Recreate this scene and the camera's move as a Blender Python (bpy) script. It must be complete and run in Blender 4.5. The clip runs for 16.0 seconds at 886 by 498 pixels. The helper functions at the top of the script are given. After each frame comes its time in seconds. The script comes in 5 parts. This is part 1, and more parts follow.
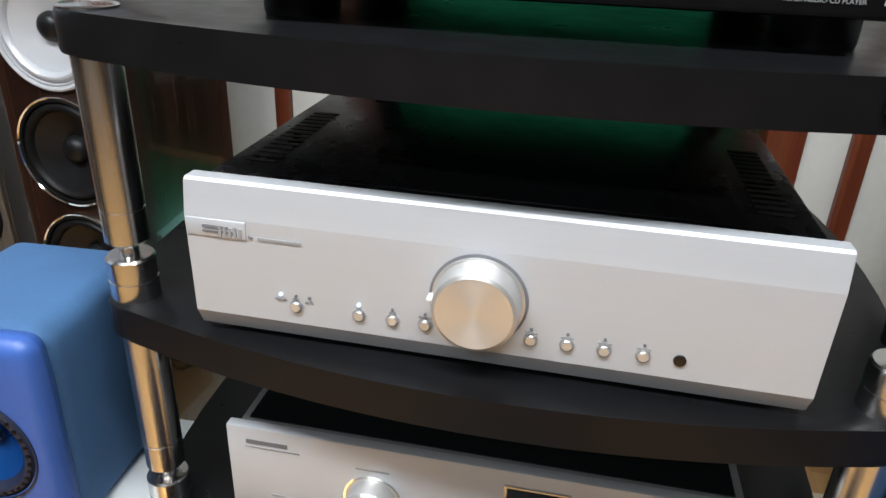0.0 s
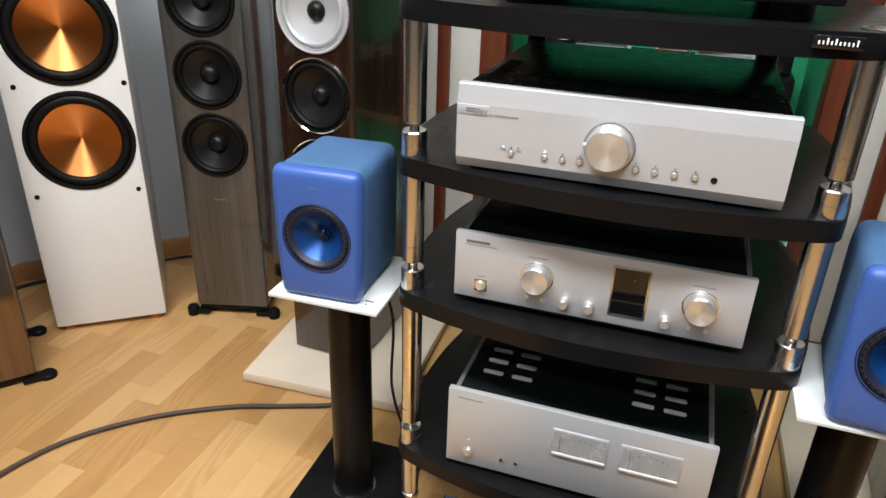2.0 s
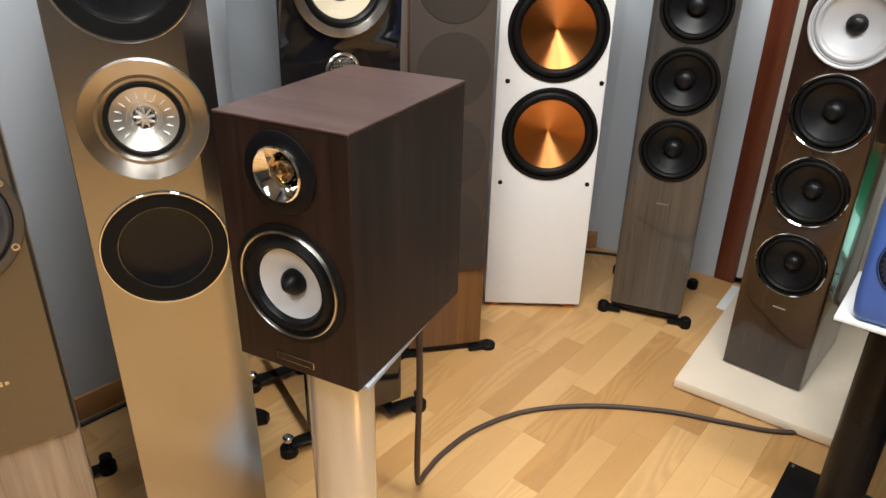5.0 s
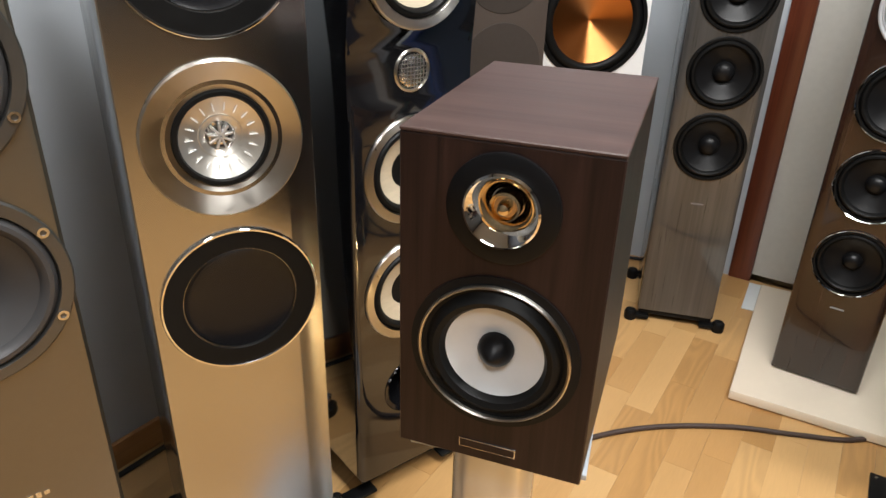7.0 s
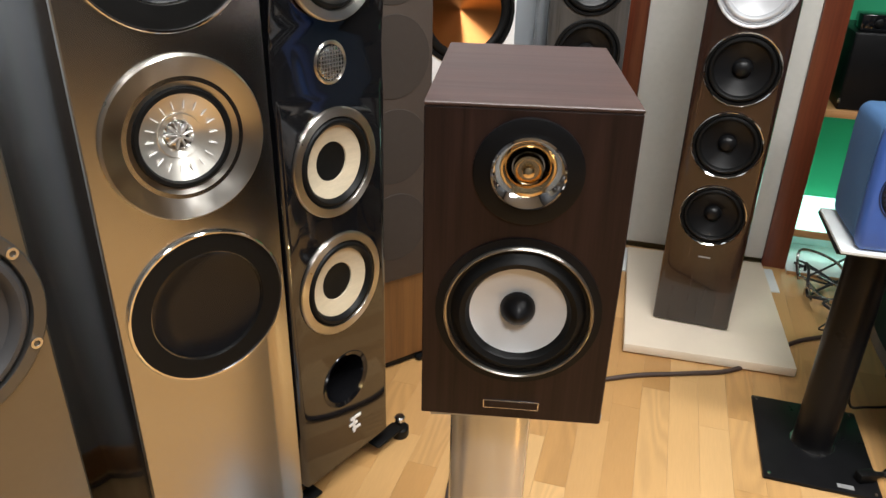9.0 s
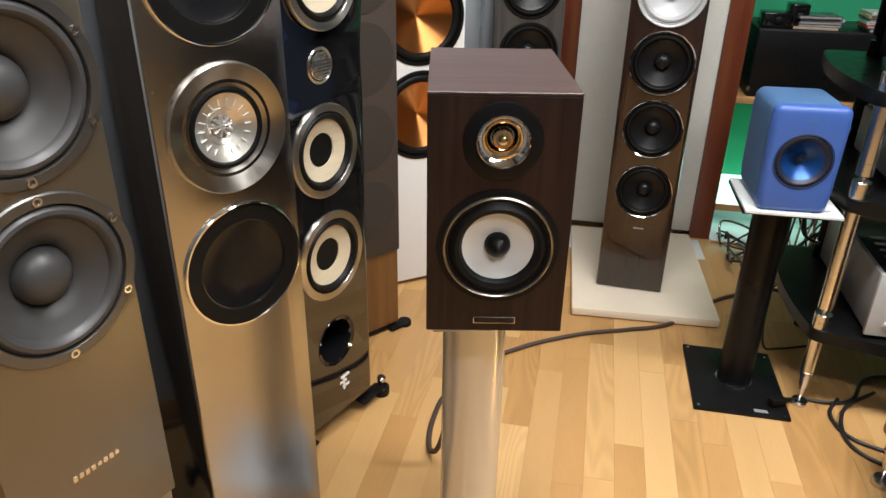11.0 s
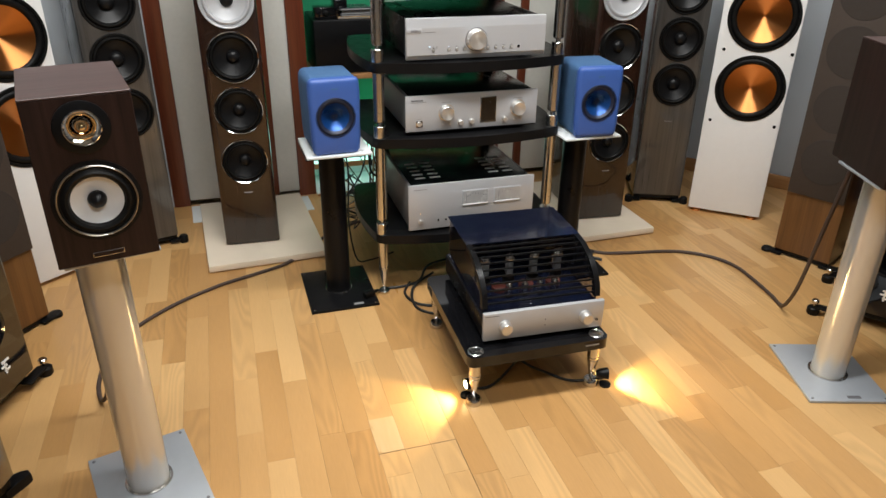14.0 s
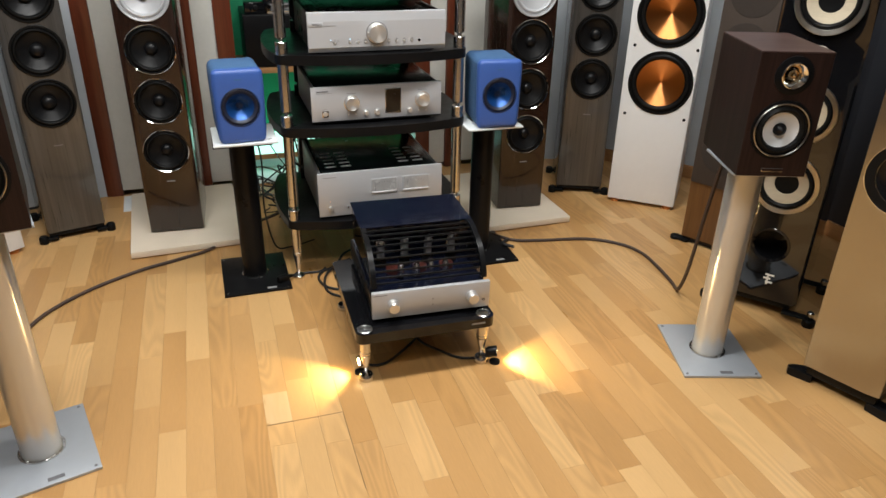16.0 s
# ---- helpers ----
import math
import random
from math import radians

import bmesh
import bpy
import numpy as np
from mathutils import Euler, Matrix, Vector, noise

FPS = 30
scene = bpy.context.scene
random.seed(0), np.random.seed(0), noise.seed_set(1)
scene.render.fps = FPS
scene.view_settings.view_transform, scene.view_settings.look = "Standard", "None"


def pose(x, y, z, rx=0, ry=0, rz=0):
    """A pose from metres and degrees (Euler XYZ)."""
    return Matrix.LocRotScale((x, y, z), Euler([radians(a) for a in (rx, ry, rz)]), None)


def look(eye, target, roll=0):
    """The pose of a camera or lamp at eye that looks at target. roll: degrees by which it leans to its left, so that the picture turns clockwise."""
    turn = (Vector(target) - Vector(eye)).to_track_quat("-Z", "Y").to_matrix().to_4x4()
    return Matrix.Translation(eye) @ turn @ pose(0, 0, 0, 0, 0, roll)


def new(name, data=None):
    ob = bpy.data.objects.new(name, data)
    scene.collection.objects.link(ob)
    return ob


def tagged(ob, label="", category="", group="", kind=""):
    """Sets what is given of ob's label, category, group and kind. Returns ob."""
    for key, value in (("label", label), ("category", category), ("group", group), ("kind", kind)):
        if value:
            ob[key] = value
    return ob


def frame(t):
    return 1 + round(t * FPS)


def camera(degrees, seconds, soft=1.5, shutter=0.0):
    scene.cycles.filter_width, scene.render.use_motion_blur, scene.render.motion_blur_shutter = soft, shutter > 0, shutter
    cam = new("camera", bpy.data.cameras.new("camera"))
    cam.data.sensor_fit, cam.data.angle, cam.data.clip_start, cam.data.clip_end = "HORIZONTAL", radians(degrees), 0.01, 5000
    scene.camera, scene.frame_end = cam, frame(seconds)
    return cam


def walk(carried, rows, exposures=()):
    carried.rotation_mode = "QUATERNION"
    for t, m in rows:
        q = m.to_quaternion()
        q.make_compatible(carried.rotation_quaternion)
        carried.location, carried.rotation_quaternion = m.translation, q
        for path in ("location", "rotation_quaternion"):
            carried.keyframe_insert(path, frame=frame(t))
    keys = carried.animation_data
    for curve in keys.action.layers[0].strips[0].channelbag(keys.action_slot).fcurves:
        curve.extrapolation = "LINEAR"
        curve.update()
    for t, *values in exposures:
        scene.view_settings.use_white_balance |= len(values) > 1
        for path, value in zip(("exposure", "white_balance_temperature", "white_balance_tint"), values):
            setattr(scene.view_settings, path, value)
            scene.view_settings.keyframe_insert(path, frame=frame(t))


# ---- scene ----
cam = camera(63.8, 16.0)
PATH = [
    (0, (0.048, -0.447, 1.094), (-0.279, 1.326, 0.228), 2.2),
    (0.5, (0.098, -0.554, 1.131), (-0.281, 1.212, 0.272), 1.6),
    (0.6, (0.103, -0.58, 1.144), (-0.274, 1.183, 0.276), 1.6),
    (1, (0.111, -0.679, 1.164), (-0.273, 1.085, 0.302), 1.6),
    (1.3, (0.109, -0.744, 1.159), (-0.285, 1.014, 0.291), 1.6),
    (1.5, (0.094, -0.796, 1.156), (-0.315, 0.955, 0.282), 1.9),
    (2, (0.075, -0.964, 1.14), (-0.485, 0.745, 0.265), 1.9),
    (2.5, (0.021, -1.156, 1.141), (-0.728, 0.477, 0.261), 2.0),
    (3, (-0.035, -1.261, 1.148), (-1.009, 0.241, 0.266), 1.8),
    (3.5, (-0.127, -1.307, 1.153), (-1.227, 0.108, 0.266), 1.5),
    (4, (-0.231, -1.286, 1.157), (-1.337, 0.121, 0.265), 1.4),
    (4.5, (-0.326, -1.261, 1.157), (-1.439, 0.142, 0.266), 1.3),
    (5, (-0.415, -1.249, 1.143), (-1.529, 0.153, 0.253), 1.3),
    (5.2, (-0.441, -1.245, 1.143), (-1.561, 0.152, 0.252), 1.1),
    (7.3, (-0.796, -1.264, 1.088), (-1.657, 0.31, 0.204), 1.5),
    (7.5, (-0.809, -1.259, 1.085), (-1.629, 0.34, 0.207), 1.3),
    (8, (-0.831, -1.282, 1.08), (-1.549, 0.366, 0.203), 1.3),
    (8.5, (-0.866, -1.32, 1.083), (-1.491, 0.365, 0.205), 1.3),
    (9, (-0.89, -1.355, 1.078), (-1.403, 0.367, 0.199), 1.3),
    (9.2, (-0.903, -1.373, 1.078), (-1.375, 0.359, 0.198), 1.3),
    (11.5, (-0.88, -1.646, 1.139), (-1.153, 0.131, 0.263), 0.5),
    (12, (-0.866, -1.71, 1.152), (-0.879, 0.086, 0.273), 0.5),
    (12.5, (-0.841, -1.787, 1.161), (-0.699, 0.004, 0.281), 0.6),
    (13, (-0.794, -1.89, 1.18), (-0.523, -0.116, 0.298), 0.5),
    (13.5, (-0.758, -2.005, 1.215), (-0.334, -0.261, 0.333), 0.6),
    (14, (-0.739, -2.099, 1.236), (-0.212, -0.386, 0.348), 0.7),
    (14.5, (-0.702, -2.165, 1.249), (-0.128, -0.468, 0.359), 0.8),
    (15, (-0.647, -2.206, 1.263), (-0.06, -0.517, 0.367), 0.9),
    (15.5, (-0.563, -2.24, 1.258), (0.02, -0.547, 0.365), 0.9),
    (16, (-0.522, -2.279, 1.246), (0.045, -0.581, 0.354), 1.3),
]
EXPOSURES = [(0.0, 0.02, 5920, 8), (1.2, -0.01, 6010, 8), (2.4, 0.13, 6300, 10), (5.0, 0.14, 6400, 10), (8.0, 0.10, 6330, 10), (11.5, 0.08, 6380, 10), (13.5, -0.2, 6400, 9), (16.0, -0.28, 6400, 9)]
walk(cam, [(t, look(eye, target, roll)) for t, eye, target, roll in PATH], EXPOSURES)

import mathutils

# ---- light ----
world = bpy.data.worlds.new("world")
scene.world = world
world.use_nodes = True
world.node_tree.nodes["Background"].inputs[0].default_value = (0.75, 0.85, 1.0, 1)
world.node_tree.nodes["Background"].inputs[1].default_value = 0.0


def area_lamp(name, m, sx, sy, watts, colour):
    d = bpy.data.lights.new(name, "AREA")
    d.shape, d.size, d.size_y, d.energy, d.color = "RECTANGLE", sx, sy, watts, colour
    ob = new(name, d)
    ob.matrix_world = m
    return ob


def spot_lamp(name, eye, target, watts, angle, colour):
    d = bpy.data.lights.new(name, "SPOT")
    d.energy, d.spot_size, d.spot_blend, d.shadow_soft_size, d.color = watts, radians(angle), 0.35, 0.012, colour
    ob = new(name, d)
    ob.matrix_world = look(eye, target)
    return ob


CEIL = 2.6
WARM = (1.0, 0.86, 0.68)
NEUTRAL = (1.0, 0.985, 0.955)
LAMPS = [(-0.75, -0.85, 48), (0.40, -0.80, 38), (-0.30, -2.15, 25)]
for lx, ly, watts in LAMPS:
    area_lamp("ceiling_lamp_light", pose(lx, ly, CEIL - 0.075), 1.0, 0.26, watts, NEUTRAL)
spot_lamp("floor_spot_light", (-0.226, -0.6085, 0.042), (-0.36, -0.622, 0.0), 6.5, 95, (1.0, 0.72, 0.32))
spot_lamp("floor_spot_light", (0.203, -0.672, 0.042), (0.32, -0.705, 0.0), 6.5, 95, (1.0, 0.72, 0.32))
area_lamp("green_strip_light", pose(0.0, 1.10, 0.084), 0.76, 0.02, 0.22, (0.4, 1.0, 0.82))


# ---- materials ----
SPUN = set()
CENTRES = {}


def mat(name, colour, rough=0.5, metal=0.0, vary=0.08, scale=30.0, bump=0.0, bscale=200.0, coat=0.0, stretch=(1, 1, 1), spec=0.5, rvary=0.08, spun=0.0):
    m = bpy.data.materials.new(name)
    m.use_nodes = True
    nt = m.node_tree
    b = nt.nodes["Principled BSDF"]
    N, L = nt.nodes.new, nt.links.new
    b.inputs["Metallic"].default_value = metal
    b.inputs["Coat Weight"].default_value = coat
    b.inputs["Coat Roughness"].default_value = 0.06
    b.inputs["Specular IOR Level"].default_value = spec
    if spun:
        tg = N("ShaderNodeTangent")
        tg.direction_type, tg.axis = "RADIAL", "Y"
        b.inputs["Anisotropic"].default_value = spun
        b.inputs["Anisotropic Rotation"].default_value = 0.25
        SPUN.add(m)
        L(tg.outputs[0], b.inputs["Tangent"])
    tc = N("ShaderNodeTexCoord")
    mp = N("ShaderNodeMapping")
    mp.inputs["Scale"].default_value = stretch
    L(tc.outputs["Object"], mp.inputs[0])
    n1 = N("ShaderNodeTexNoise")
    n1.inputs["Scale"].default_value, n1.inputs["Detail"].default_value = scale, 6
    n2 = N("ShaderNodeTexNoise")
    n2.inputs["Scale"].default_value, n2.inputs["Detail"].default_value = scale * 0.12, 3
    L(mp.outputs[0], n1.inputs[0])
    L(mp.outputs[0], n2.inputs[0])
    mx = N("ShaderNodeMath")
    mx.operation = "ADD"
    L(n1.outputs[0], mx.inputs[0])
    L(n2.outputs[0], mx.inputs[1])
    rm = N("ShaderNodeMapRange")
    rm.inputs[1].default_value, rm.inputs[2].default_value = 0.6, 1.4
    rm.inputs[3].default_value, rm.inputs[4].default_value = 1 - vary, 1 + vary
    L(mx.outputs[0], rm.inputs[0])
    hsv = N("ShaderNodeHueSaturation")
    hsv.inputs["Color"].default_value = (*colour, 1)
    L(rm.outputs[0], hsv.inputs["Value"])
    L(hsv.outputs[0], b.inputs["Base Color"])
    rr = N("ShaderNodeMapRange")
    rr.inputs[1].default_value, rr.inputs[2].default_value = 0.6, 1.4
    rr.inputs[3].default_value, rr.inputs[4].default_value = max(rough - rvary, 0.02), rough + rvary
    L(mx.outputs[0], rr.inputs[0])
    L(rr.outputs[0], b.inputs["Roughness"])
    if bump:
        nb = N("ShaderNodeTexNoise")
        nb.inputs["Scale"].default_value, nb.inputs["Detail"].default_value = bscale, 4
        L(mp.outputs[0], nb.inputs[0])
        bp = N("ShaderNodeBump")
        bp.inputs["Strength"].default_value, bp.inputs["Distance"].default_value = bump, 0.001
        L(nb.outputs[0], bp.inputs["Height"])
        L(bp.outputs[0], b.inputs["Normal"])
    return m


def wood(name, dark, light, rough=0.4, coat=0.0, stretch=(30, 30, 1.2), bump=0.05, bands=1.0, spec=0.5):
    """Grain that runs along the axis whose stretch is small."""
    m = bpy.data.materials.new(name)
    m.use_nodes = True
    nt = m.node_tree
    b = nt.nodes["Principled BSDF"]
    b.inputs["Specular IOR Level"].default_value = spec
    N, L = nt.nodes.new, nt.links.new
    tc = N("ShaderNodeTexCoord")
    src = tc.outputs["Object"]
    mp = N("ShaderNodeMapping")
    mp.inputs["Scale"].default_value = stretch
    L(src, mp.inputs[0])
    n1 = N("ShaderNodeTexNoise")
    n1.inputs["Scale"].default_value, n1.inputs["Detail"].default_value, n1.inputs["Distortion"].default_value = 1.0 * bands, 8, 0.6
    L(mp.outputs[0], n1.inputs[0])
    n2 = N("ShaderNodeTexNoise")
    n2.inputs["Scale"].default_value, n2.inputs["Detail"].default_value = 6.0 * bands, 4
    L(mp.outputs[0], n2.inputs[0])
    mx = N("ShaderNodeMix")
    mx.inputs[0].default_value = 0.35
    L(n1.outputs[0], mx.inputs[2])
    L(n2.outputs[0], mx.inputs[3])
    cr = N("ShaderNodeValToRGB")
    cr.color_ramp.elements[0].position, cr.color_ramp.elements[1].position = 0.32, 0.68
    cr.color_ramp.elements[0].color, cr.color_ramp.elements[1].color = (*dark, 1), (*light, 1)
    L(mx.outputs[0], cr.inputs[0])
    out = cr.outputs[0]
    L(out, b.inputs["Base Color"])
    rr = N("ShaderNodeMapRange")
    rr.inputs[3].default_value, rr.inputs[4].default_value = max(rough - 0.07, 0.03), rough + 0.07
    L(n2.outputs[0], rr.inputs[0])
    L(rr.outputs[0], b.inputs["Roughness"])
    b.inputs["Coat Weight"].default_value = coat
    b.inputs["Coat Roughness"].default_value = 0.04
    if bump:
        bp = N("ShaderNodeBump")
        bp.inputs["Strength"].default_value, bp.inputs["Distance"].default_value = bump, 0.001
        L(mx.outputs[0], bp.inputs["Height"])
        L(bp.outputs[0], b.inputs["Normal"])
    return m


def glow(name, colour, strength):
    m = bpy.data.materials.new(name)
    m.use_nodes = True
    b = m.node_tree.nodes["Principled BSDF"]
    b.inputs["Base Color"].default_value = (*colour, 1)
    b.inputs["Emission Color"].default_value = (*colour, 1)
    b.inputs["Emission Strength"].default_value = strength
    return m


def glass(name, colour, rough=0.02, ior=1.45):
    m = bpy.data.materials.new(name)
    m.use_nodes = True
    b = m.node_tree.nodes["Principled BSDF"]
    b.inputs["Base Color"].default_value = (*colour, 1)
    b.inputs["Transmission Weight"].default_value = 1.0
    b.inputs["Roughness"].default_value = rough
    b.inputs["IOR"].default_value = ior
    return m


def beech(name, island):
    """Beech strips: a tone of its own for each strip, fine pores, and flame figure on some of them."""
    m = bpy.data.materials.new(name)
    m.use_nodes = True
    nt = m.node_tree
    b = nt.nodes["Principled BSDF"]
    N, L = nt.nodes.new, nt.links.new

    def math_node(op, a, c, d=None):
        n = N("ShaderNodeMath")
        n.operation = op
        for k, v in enumerate((a, c, d)):
            if v is None:
                continue
            if isinstance(v, (int, float)):
                n.inputs[k].default_value = v
            else:
                L(v, n.inputs[k])
        return n.outputs[0]

    if island:
        rnd = N("ShaderNodeNewGeometry").outputs["Random Per Island"]
    else:
        rnd = N("ShaderNodeObjectInfo").outputs["Random"]
    second = math_node("FRACT", math_node("MULTIPLY", rnd, 91.7), 0)
    tc = N("ShaderNodeTexCoord")
    sc = N("ShaderNodeVectorMath")
    sc.operation = "SCALE"
    sc.inputs[0].default_value = (17.0, 31.0, 11.0)
    L(rnd, sc.inputs["Scale"])
    ad = N("ShaderNodeVectorMath")
    L(tc.outputs["Object"], ad.inputs[0])
    L(sc.outputs[0], ad.inputs[1])

    def noise(stretch, detail, distortion=0.0):
        mp = N("ShaderNodeMapping")
        mp.inputs["Scale"].default_value = stretch
        L(ad.outputs[0], mp.inputs[0])
        n = N("ShaderNodeTexNoise")
        n.inputs["Scale"].default_value, n.inputs["Detail"].default_value, n.inputs["Distortion"].default_value = 1.0, detail, distortion
        L(mp.outputs[0], n.inputs[0])
        return n.outputs[0]

    slow = noise((9, 1.6, 9), 2)
    pores = noise((420, 26, 420), 3)
    rings = math_node("SINE", math_node("MULTIPLY", noise((11, 1.5, 11), 1, 0.3), 78.0), 0)
    figure = math_node("MULTIPLY", math_node("MULTIPLY", rings, 0.065), math_node("GREATER_THAN", second, 0.55))
    value = math_node("MULTIPLY_ADD", rnd, 0.30, 0.82)
    value = math_node("ADD", value, math_node("MULTIPLY_ADD", slow, 0.24, -0.12))
    value = math_node("ADD", value, math_node("MULTIPLY_ADD", pores, 0.16, -0.08))
    value = math_node("ADD", value, figure)
    hs = N("ShaderNodeHueSaturation")
    hs.inputs["Color"].default_value = (0.572, 0.334, 0.134, 1)
    L(value, hs.inputs["Value"])
    L(math_node("MULTIPLY_ADD", rnd, -0.10, 1.06), hs.inputs["Saturation"])
    L(math_node("MULTIPLY_ADD", rnd, 0.008, 0.496), hs.inputs["Hue"])
    L(hs.outputs[0], b.inputs["Base Color"])
    L(math_node("MULTIPLY_ADD", slow, 0.16, 0.24), b.inputs["Roughness"])
    bp = N("ShaderNodeBump")
    bp.inputs["Strength"].default_value, bp.inputs["Distance"].default_value = 0.03, 0.001
    L(pores, bp.inputs["Height"])
    L(bp.outputs[0], b.inputs["Normal"])
    return m


M_FLOOR = beech("beech_strip", False)
M_FLOOR_FAR = beech("beech_strip_joined", True)
M_SUB = mat("joint_dark", (0.34, 0.19, 0.078), 0.8)
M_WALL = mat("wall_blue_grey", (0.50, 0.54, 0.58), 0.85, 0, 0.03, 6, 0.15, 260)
# Darkened blue wall: the towers' shade on the west side is put into colour.
M_WALL_DARKENED = mat("wall_blue_darkened", (0.018, 0.020, 0.026), 0.5, 0, 0.04, 6, 0.1, 260)
# Unseen rear walls: near-black stands in for the dim room in reflections.
M_WALL_DIM = mat("wall_dim_rear", (0.035, 0.031, 0.028), 0.85, 0, 0.03, 6, 0.15, 260)
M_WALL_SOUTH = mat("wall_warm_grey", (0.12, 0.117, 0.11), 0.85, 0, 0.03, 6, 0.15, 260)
M_CEIL = mat("ceiling_grey", (0.40, 0.39, 0.37), 0.9, 0, 0.02, 5, 0.1, 200)
M_PANEL = mat("panel_fabric", (0.64, 0.63, 0.58), 0.9, 0, 0.05, 60, 0.3, 900)
M_MAHOG = wood("mahogany", (0.085, 0.018, 0.008), (0.17, 0.042, 0.018), 0.35, 0.2)
M_GREEN = mat("green_paint", (0.02, 0.30, 0.14), 0.8, 0, 0.05, 8, 0.1, 200)
M_BASEB = wood("baseboard_oak", (0.34, 0.16, 0.06), (0.50, 0.27, 0.11), 0.4, 0.1, (1.5, 1.5, 40))
M_BLACKSAT = mat("black_satin", (0.006, 0.006, 0.0066), 0.33, 0, 0.15, 40, 0.05, 500, spec=0.17)
M_BLACKGLOSS = mat("black_gloss", (0.006, 0.006, 0.007), 0.07, 0, 0.1, 20, rvary=0.03)
M_BLACKMET = mat("black_metal", (0.007, 0.007, 0.008), 0.3, 0.0, 0.12, 50, 0.03, 700, spec=0.1)
M_TOPPLATE = mat("dark_top_plate", (0.008, 0.011, 0.011), 0.2, 0, 0.1, 30, spec=0.45)
M_RUBBER = mat("black_rubber", (0.0055, 0.0055, 0.0055), 0.45, 0, 0.12, 60, spec=0.15)
M_CONE = mat("black_cone", (0.006, 0.006, 0.0065), 0.36, 0, 0.2, 40, 0.1, 300, spec=0.26)
M_DARKCONE = mat("black_metal_cone", (0.006, 0.006, 0.007), 0.22, 0, 0.1, 20, spec=0.3)
M_STEEL = mat("brushed_steel", (0.62, 0.61, 0.595), 0.22, 1.0, 0.08, 60, 0.04, 300, stretch=(1, 1, 0.02))
M_CHROME = mat("chrome", (0.85, 0.84, 0.82), 0.06, 1.0, 0.02, 20, rvary=0.02)
M_GOLDMET = mat("champagne_gold", (0.74, 0.58, 0.36), 0.12, 1.0, 0.05, 20)
M_ALU = mat("silver_aluminium", (0.505, 0.515, 0.535), 0.42, 0.3, 0.025, 300, 0.03, 900, stretch=(0.02, 1, 1))
M_ALUD = mat("silver_casing", (0.30, 0.30, 0.30), 0.40, 0.5, 0.05, 200, 0.04, 800)
M_KNOB = mat("knob_silver", (0.70, 0.69, 0.67), 0.33, 0.75, 0.02, 80, rvary=0.02, spun=0.75)
M_SATIN = mat("satin_column", (0.63, 0.625, 0.61), 0.20, 0.55, 0.015, 20, rvary=0.0)
M_GREYPL = mat("grey_plate", (0.42, 0.45, 0.49), 0.45, 0.35, 0.05, 40, 0.05, 500)
M_BLUE = mat("blue_baffle", (0.042, 0.106, 0.37), 0.42, 0, 0.04, 60, 0.05, 800)
M_BLUEF = mat("blue_fabric", (0.052, 0.128, 0.27), 0.85, 0, 0.12, 220, 0.5, 1400)
M_BLUECONE = mat("blue_cone", (0.010, 0.065, 0.25), 0.30, 0.5, 0.06, 30, spun=0.5)
M_BLUEDARK = mat("blue_surround", (0.010, 0.014, 0.035), 0.5)
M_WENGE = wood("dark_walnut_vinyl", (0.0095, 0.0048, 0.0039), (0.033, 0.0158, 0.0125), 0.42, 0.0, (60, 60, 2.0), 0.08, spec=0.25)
# Same vinyl, grain turned; the lighter tone paints light falling on the top.
M_WENGE_LIT_TOP = wood("dark_walnut_vinyl_lit_top", (0.034, 0.017, 0.014), (0.068, 0.037, 0.031), 0.42, 0.0, (2.5, 60, 60), 0.08)
M_CONEW = mat("white_cone", (0.74, 0.76, 0.78), 0.5, 0, 0.03, 80, 0.05, 600)
M_EBONY = wood("ebony_gloss", (0.005, 0.0026, 0.0022), (0.030, 0.012, 0.007), 0.25, 0.6, (26, 26, 0.9), 0.0)
M_GREYWOOD = wood("grey_oak_gloss", (0.030, 0.028, 0.026), (0.072, 0.067, 0.062), 0.3, 0.8, (40, 40, 1.0), 0.02)
M_GREYEDGE = mat("dark_grey_side", (0.035, 0.034, 0.034), 0.25, 0, 0.1, 20, coat=0.6)
M_WHITE = mat("white_satin", (0.80, 0.80, 0.79), 0.4, 0, 0.02, 40, 0.03, 500)
M_COPPER = mat("spun_copper", (0.66, 0.27, 0.085), 0.33, 1.0, 0.02, 60, rvary=0.0, spun=0.93)
M_WALNUT = wood("walnut_veneer", (0.10, 0.042, 0.013), (0.19, 0.088, 0.028), 0.35, 0.2, (40, 40, 1.2), 0.05)
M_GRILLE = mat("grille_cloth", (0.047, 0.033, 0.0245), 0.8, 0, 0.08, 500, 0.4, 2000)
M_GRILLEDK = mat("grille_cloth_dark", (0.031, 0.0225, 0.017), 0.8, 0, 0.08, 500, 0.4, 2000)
M_PIANO = mat("piano_black", (0.006, 0.006, 0.007), 0.03, 0, 0.05, 10, coat=1.0, rvary=0.015)
M_FLAX = mat("flax_cone", (0.55, 0.47, 0.34), 0.6, 0, 0.12, 120, 0.2, 700, stretch=(1, 1, 8))
M_NICKEL = mat("spun_nickel", (0.56, 0.53, 0.48), 0.33, 1.0, 0.04, 60, spun=0.8)
M_SILVERFRONT = mat("satin_silver_front", (0.44, 0.43, 0.41), 0.23, 1.0, 0.01, 6, rvary=0.0)
M_SILVERSIDE = mat("dark_blue_gloss_side", (0.010, 0.011, 0.014), 0.16, 0, 0.1, 10, coat=0.3, spec=0.3)
M_PALECONE = mat("pale_metal_cone", (0.70, 0.67, 0.61), 0.34, 0.85, 0.05, 60, spun=0.5)
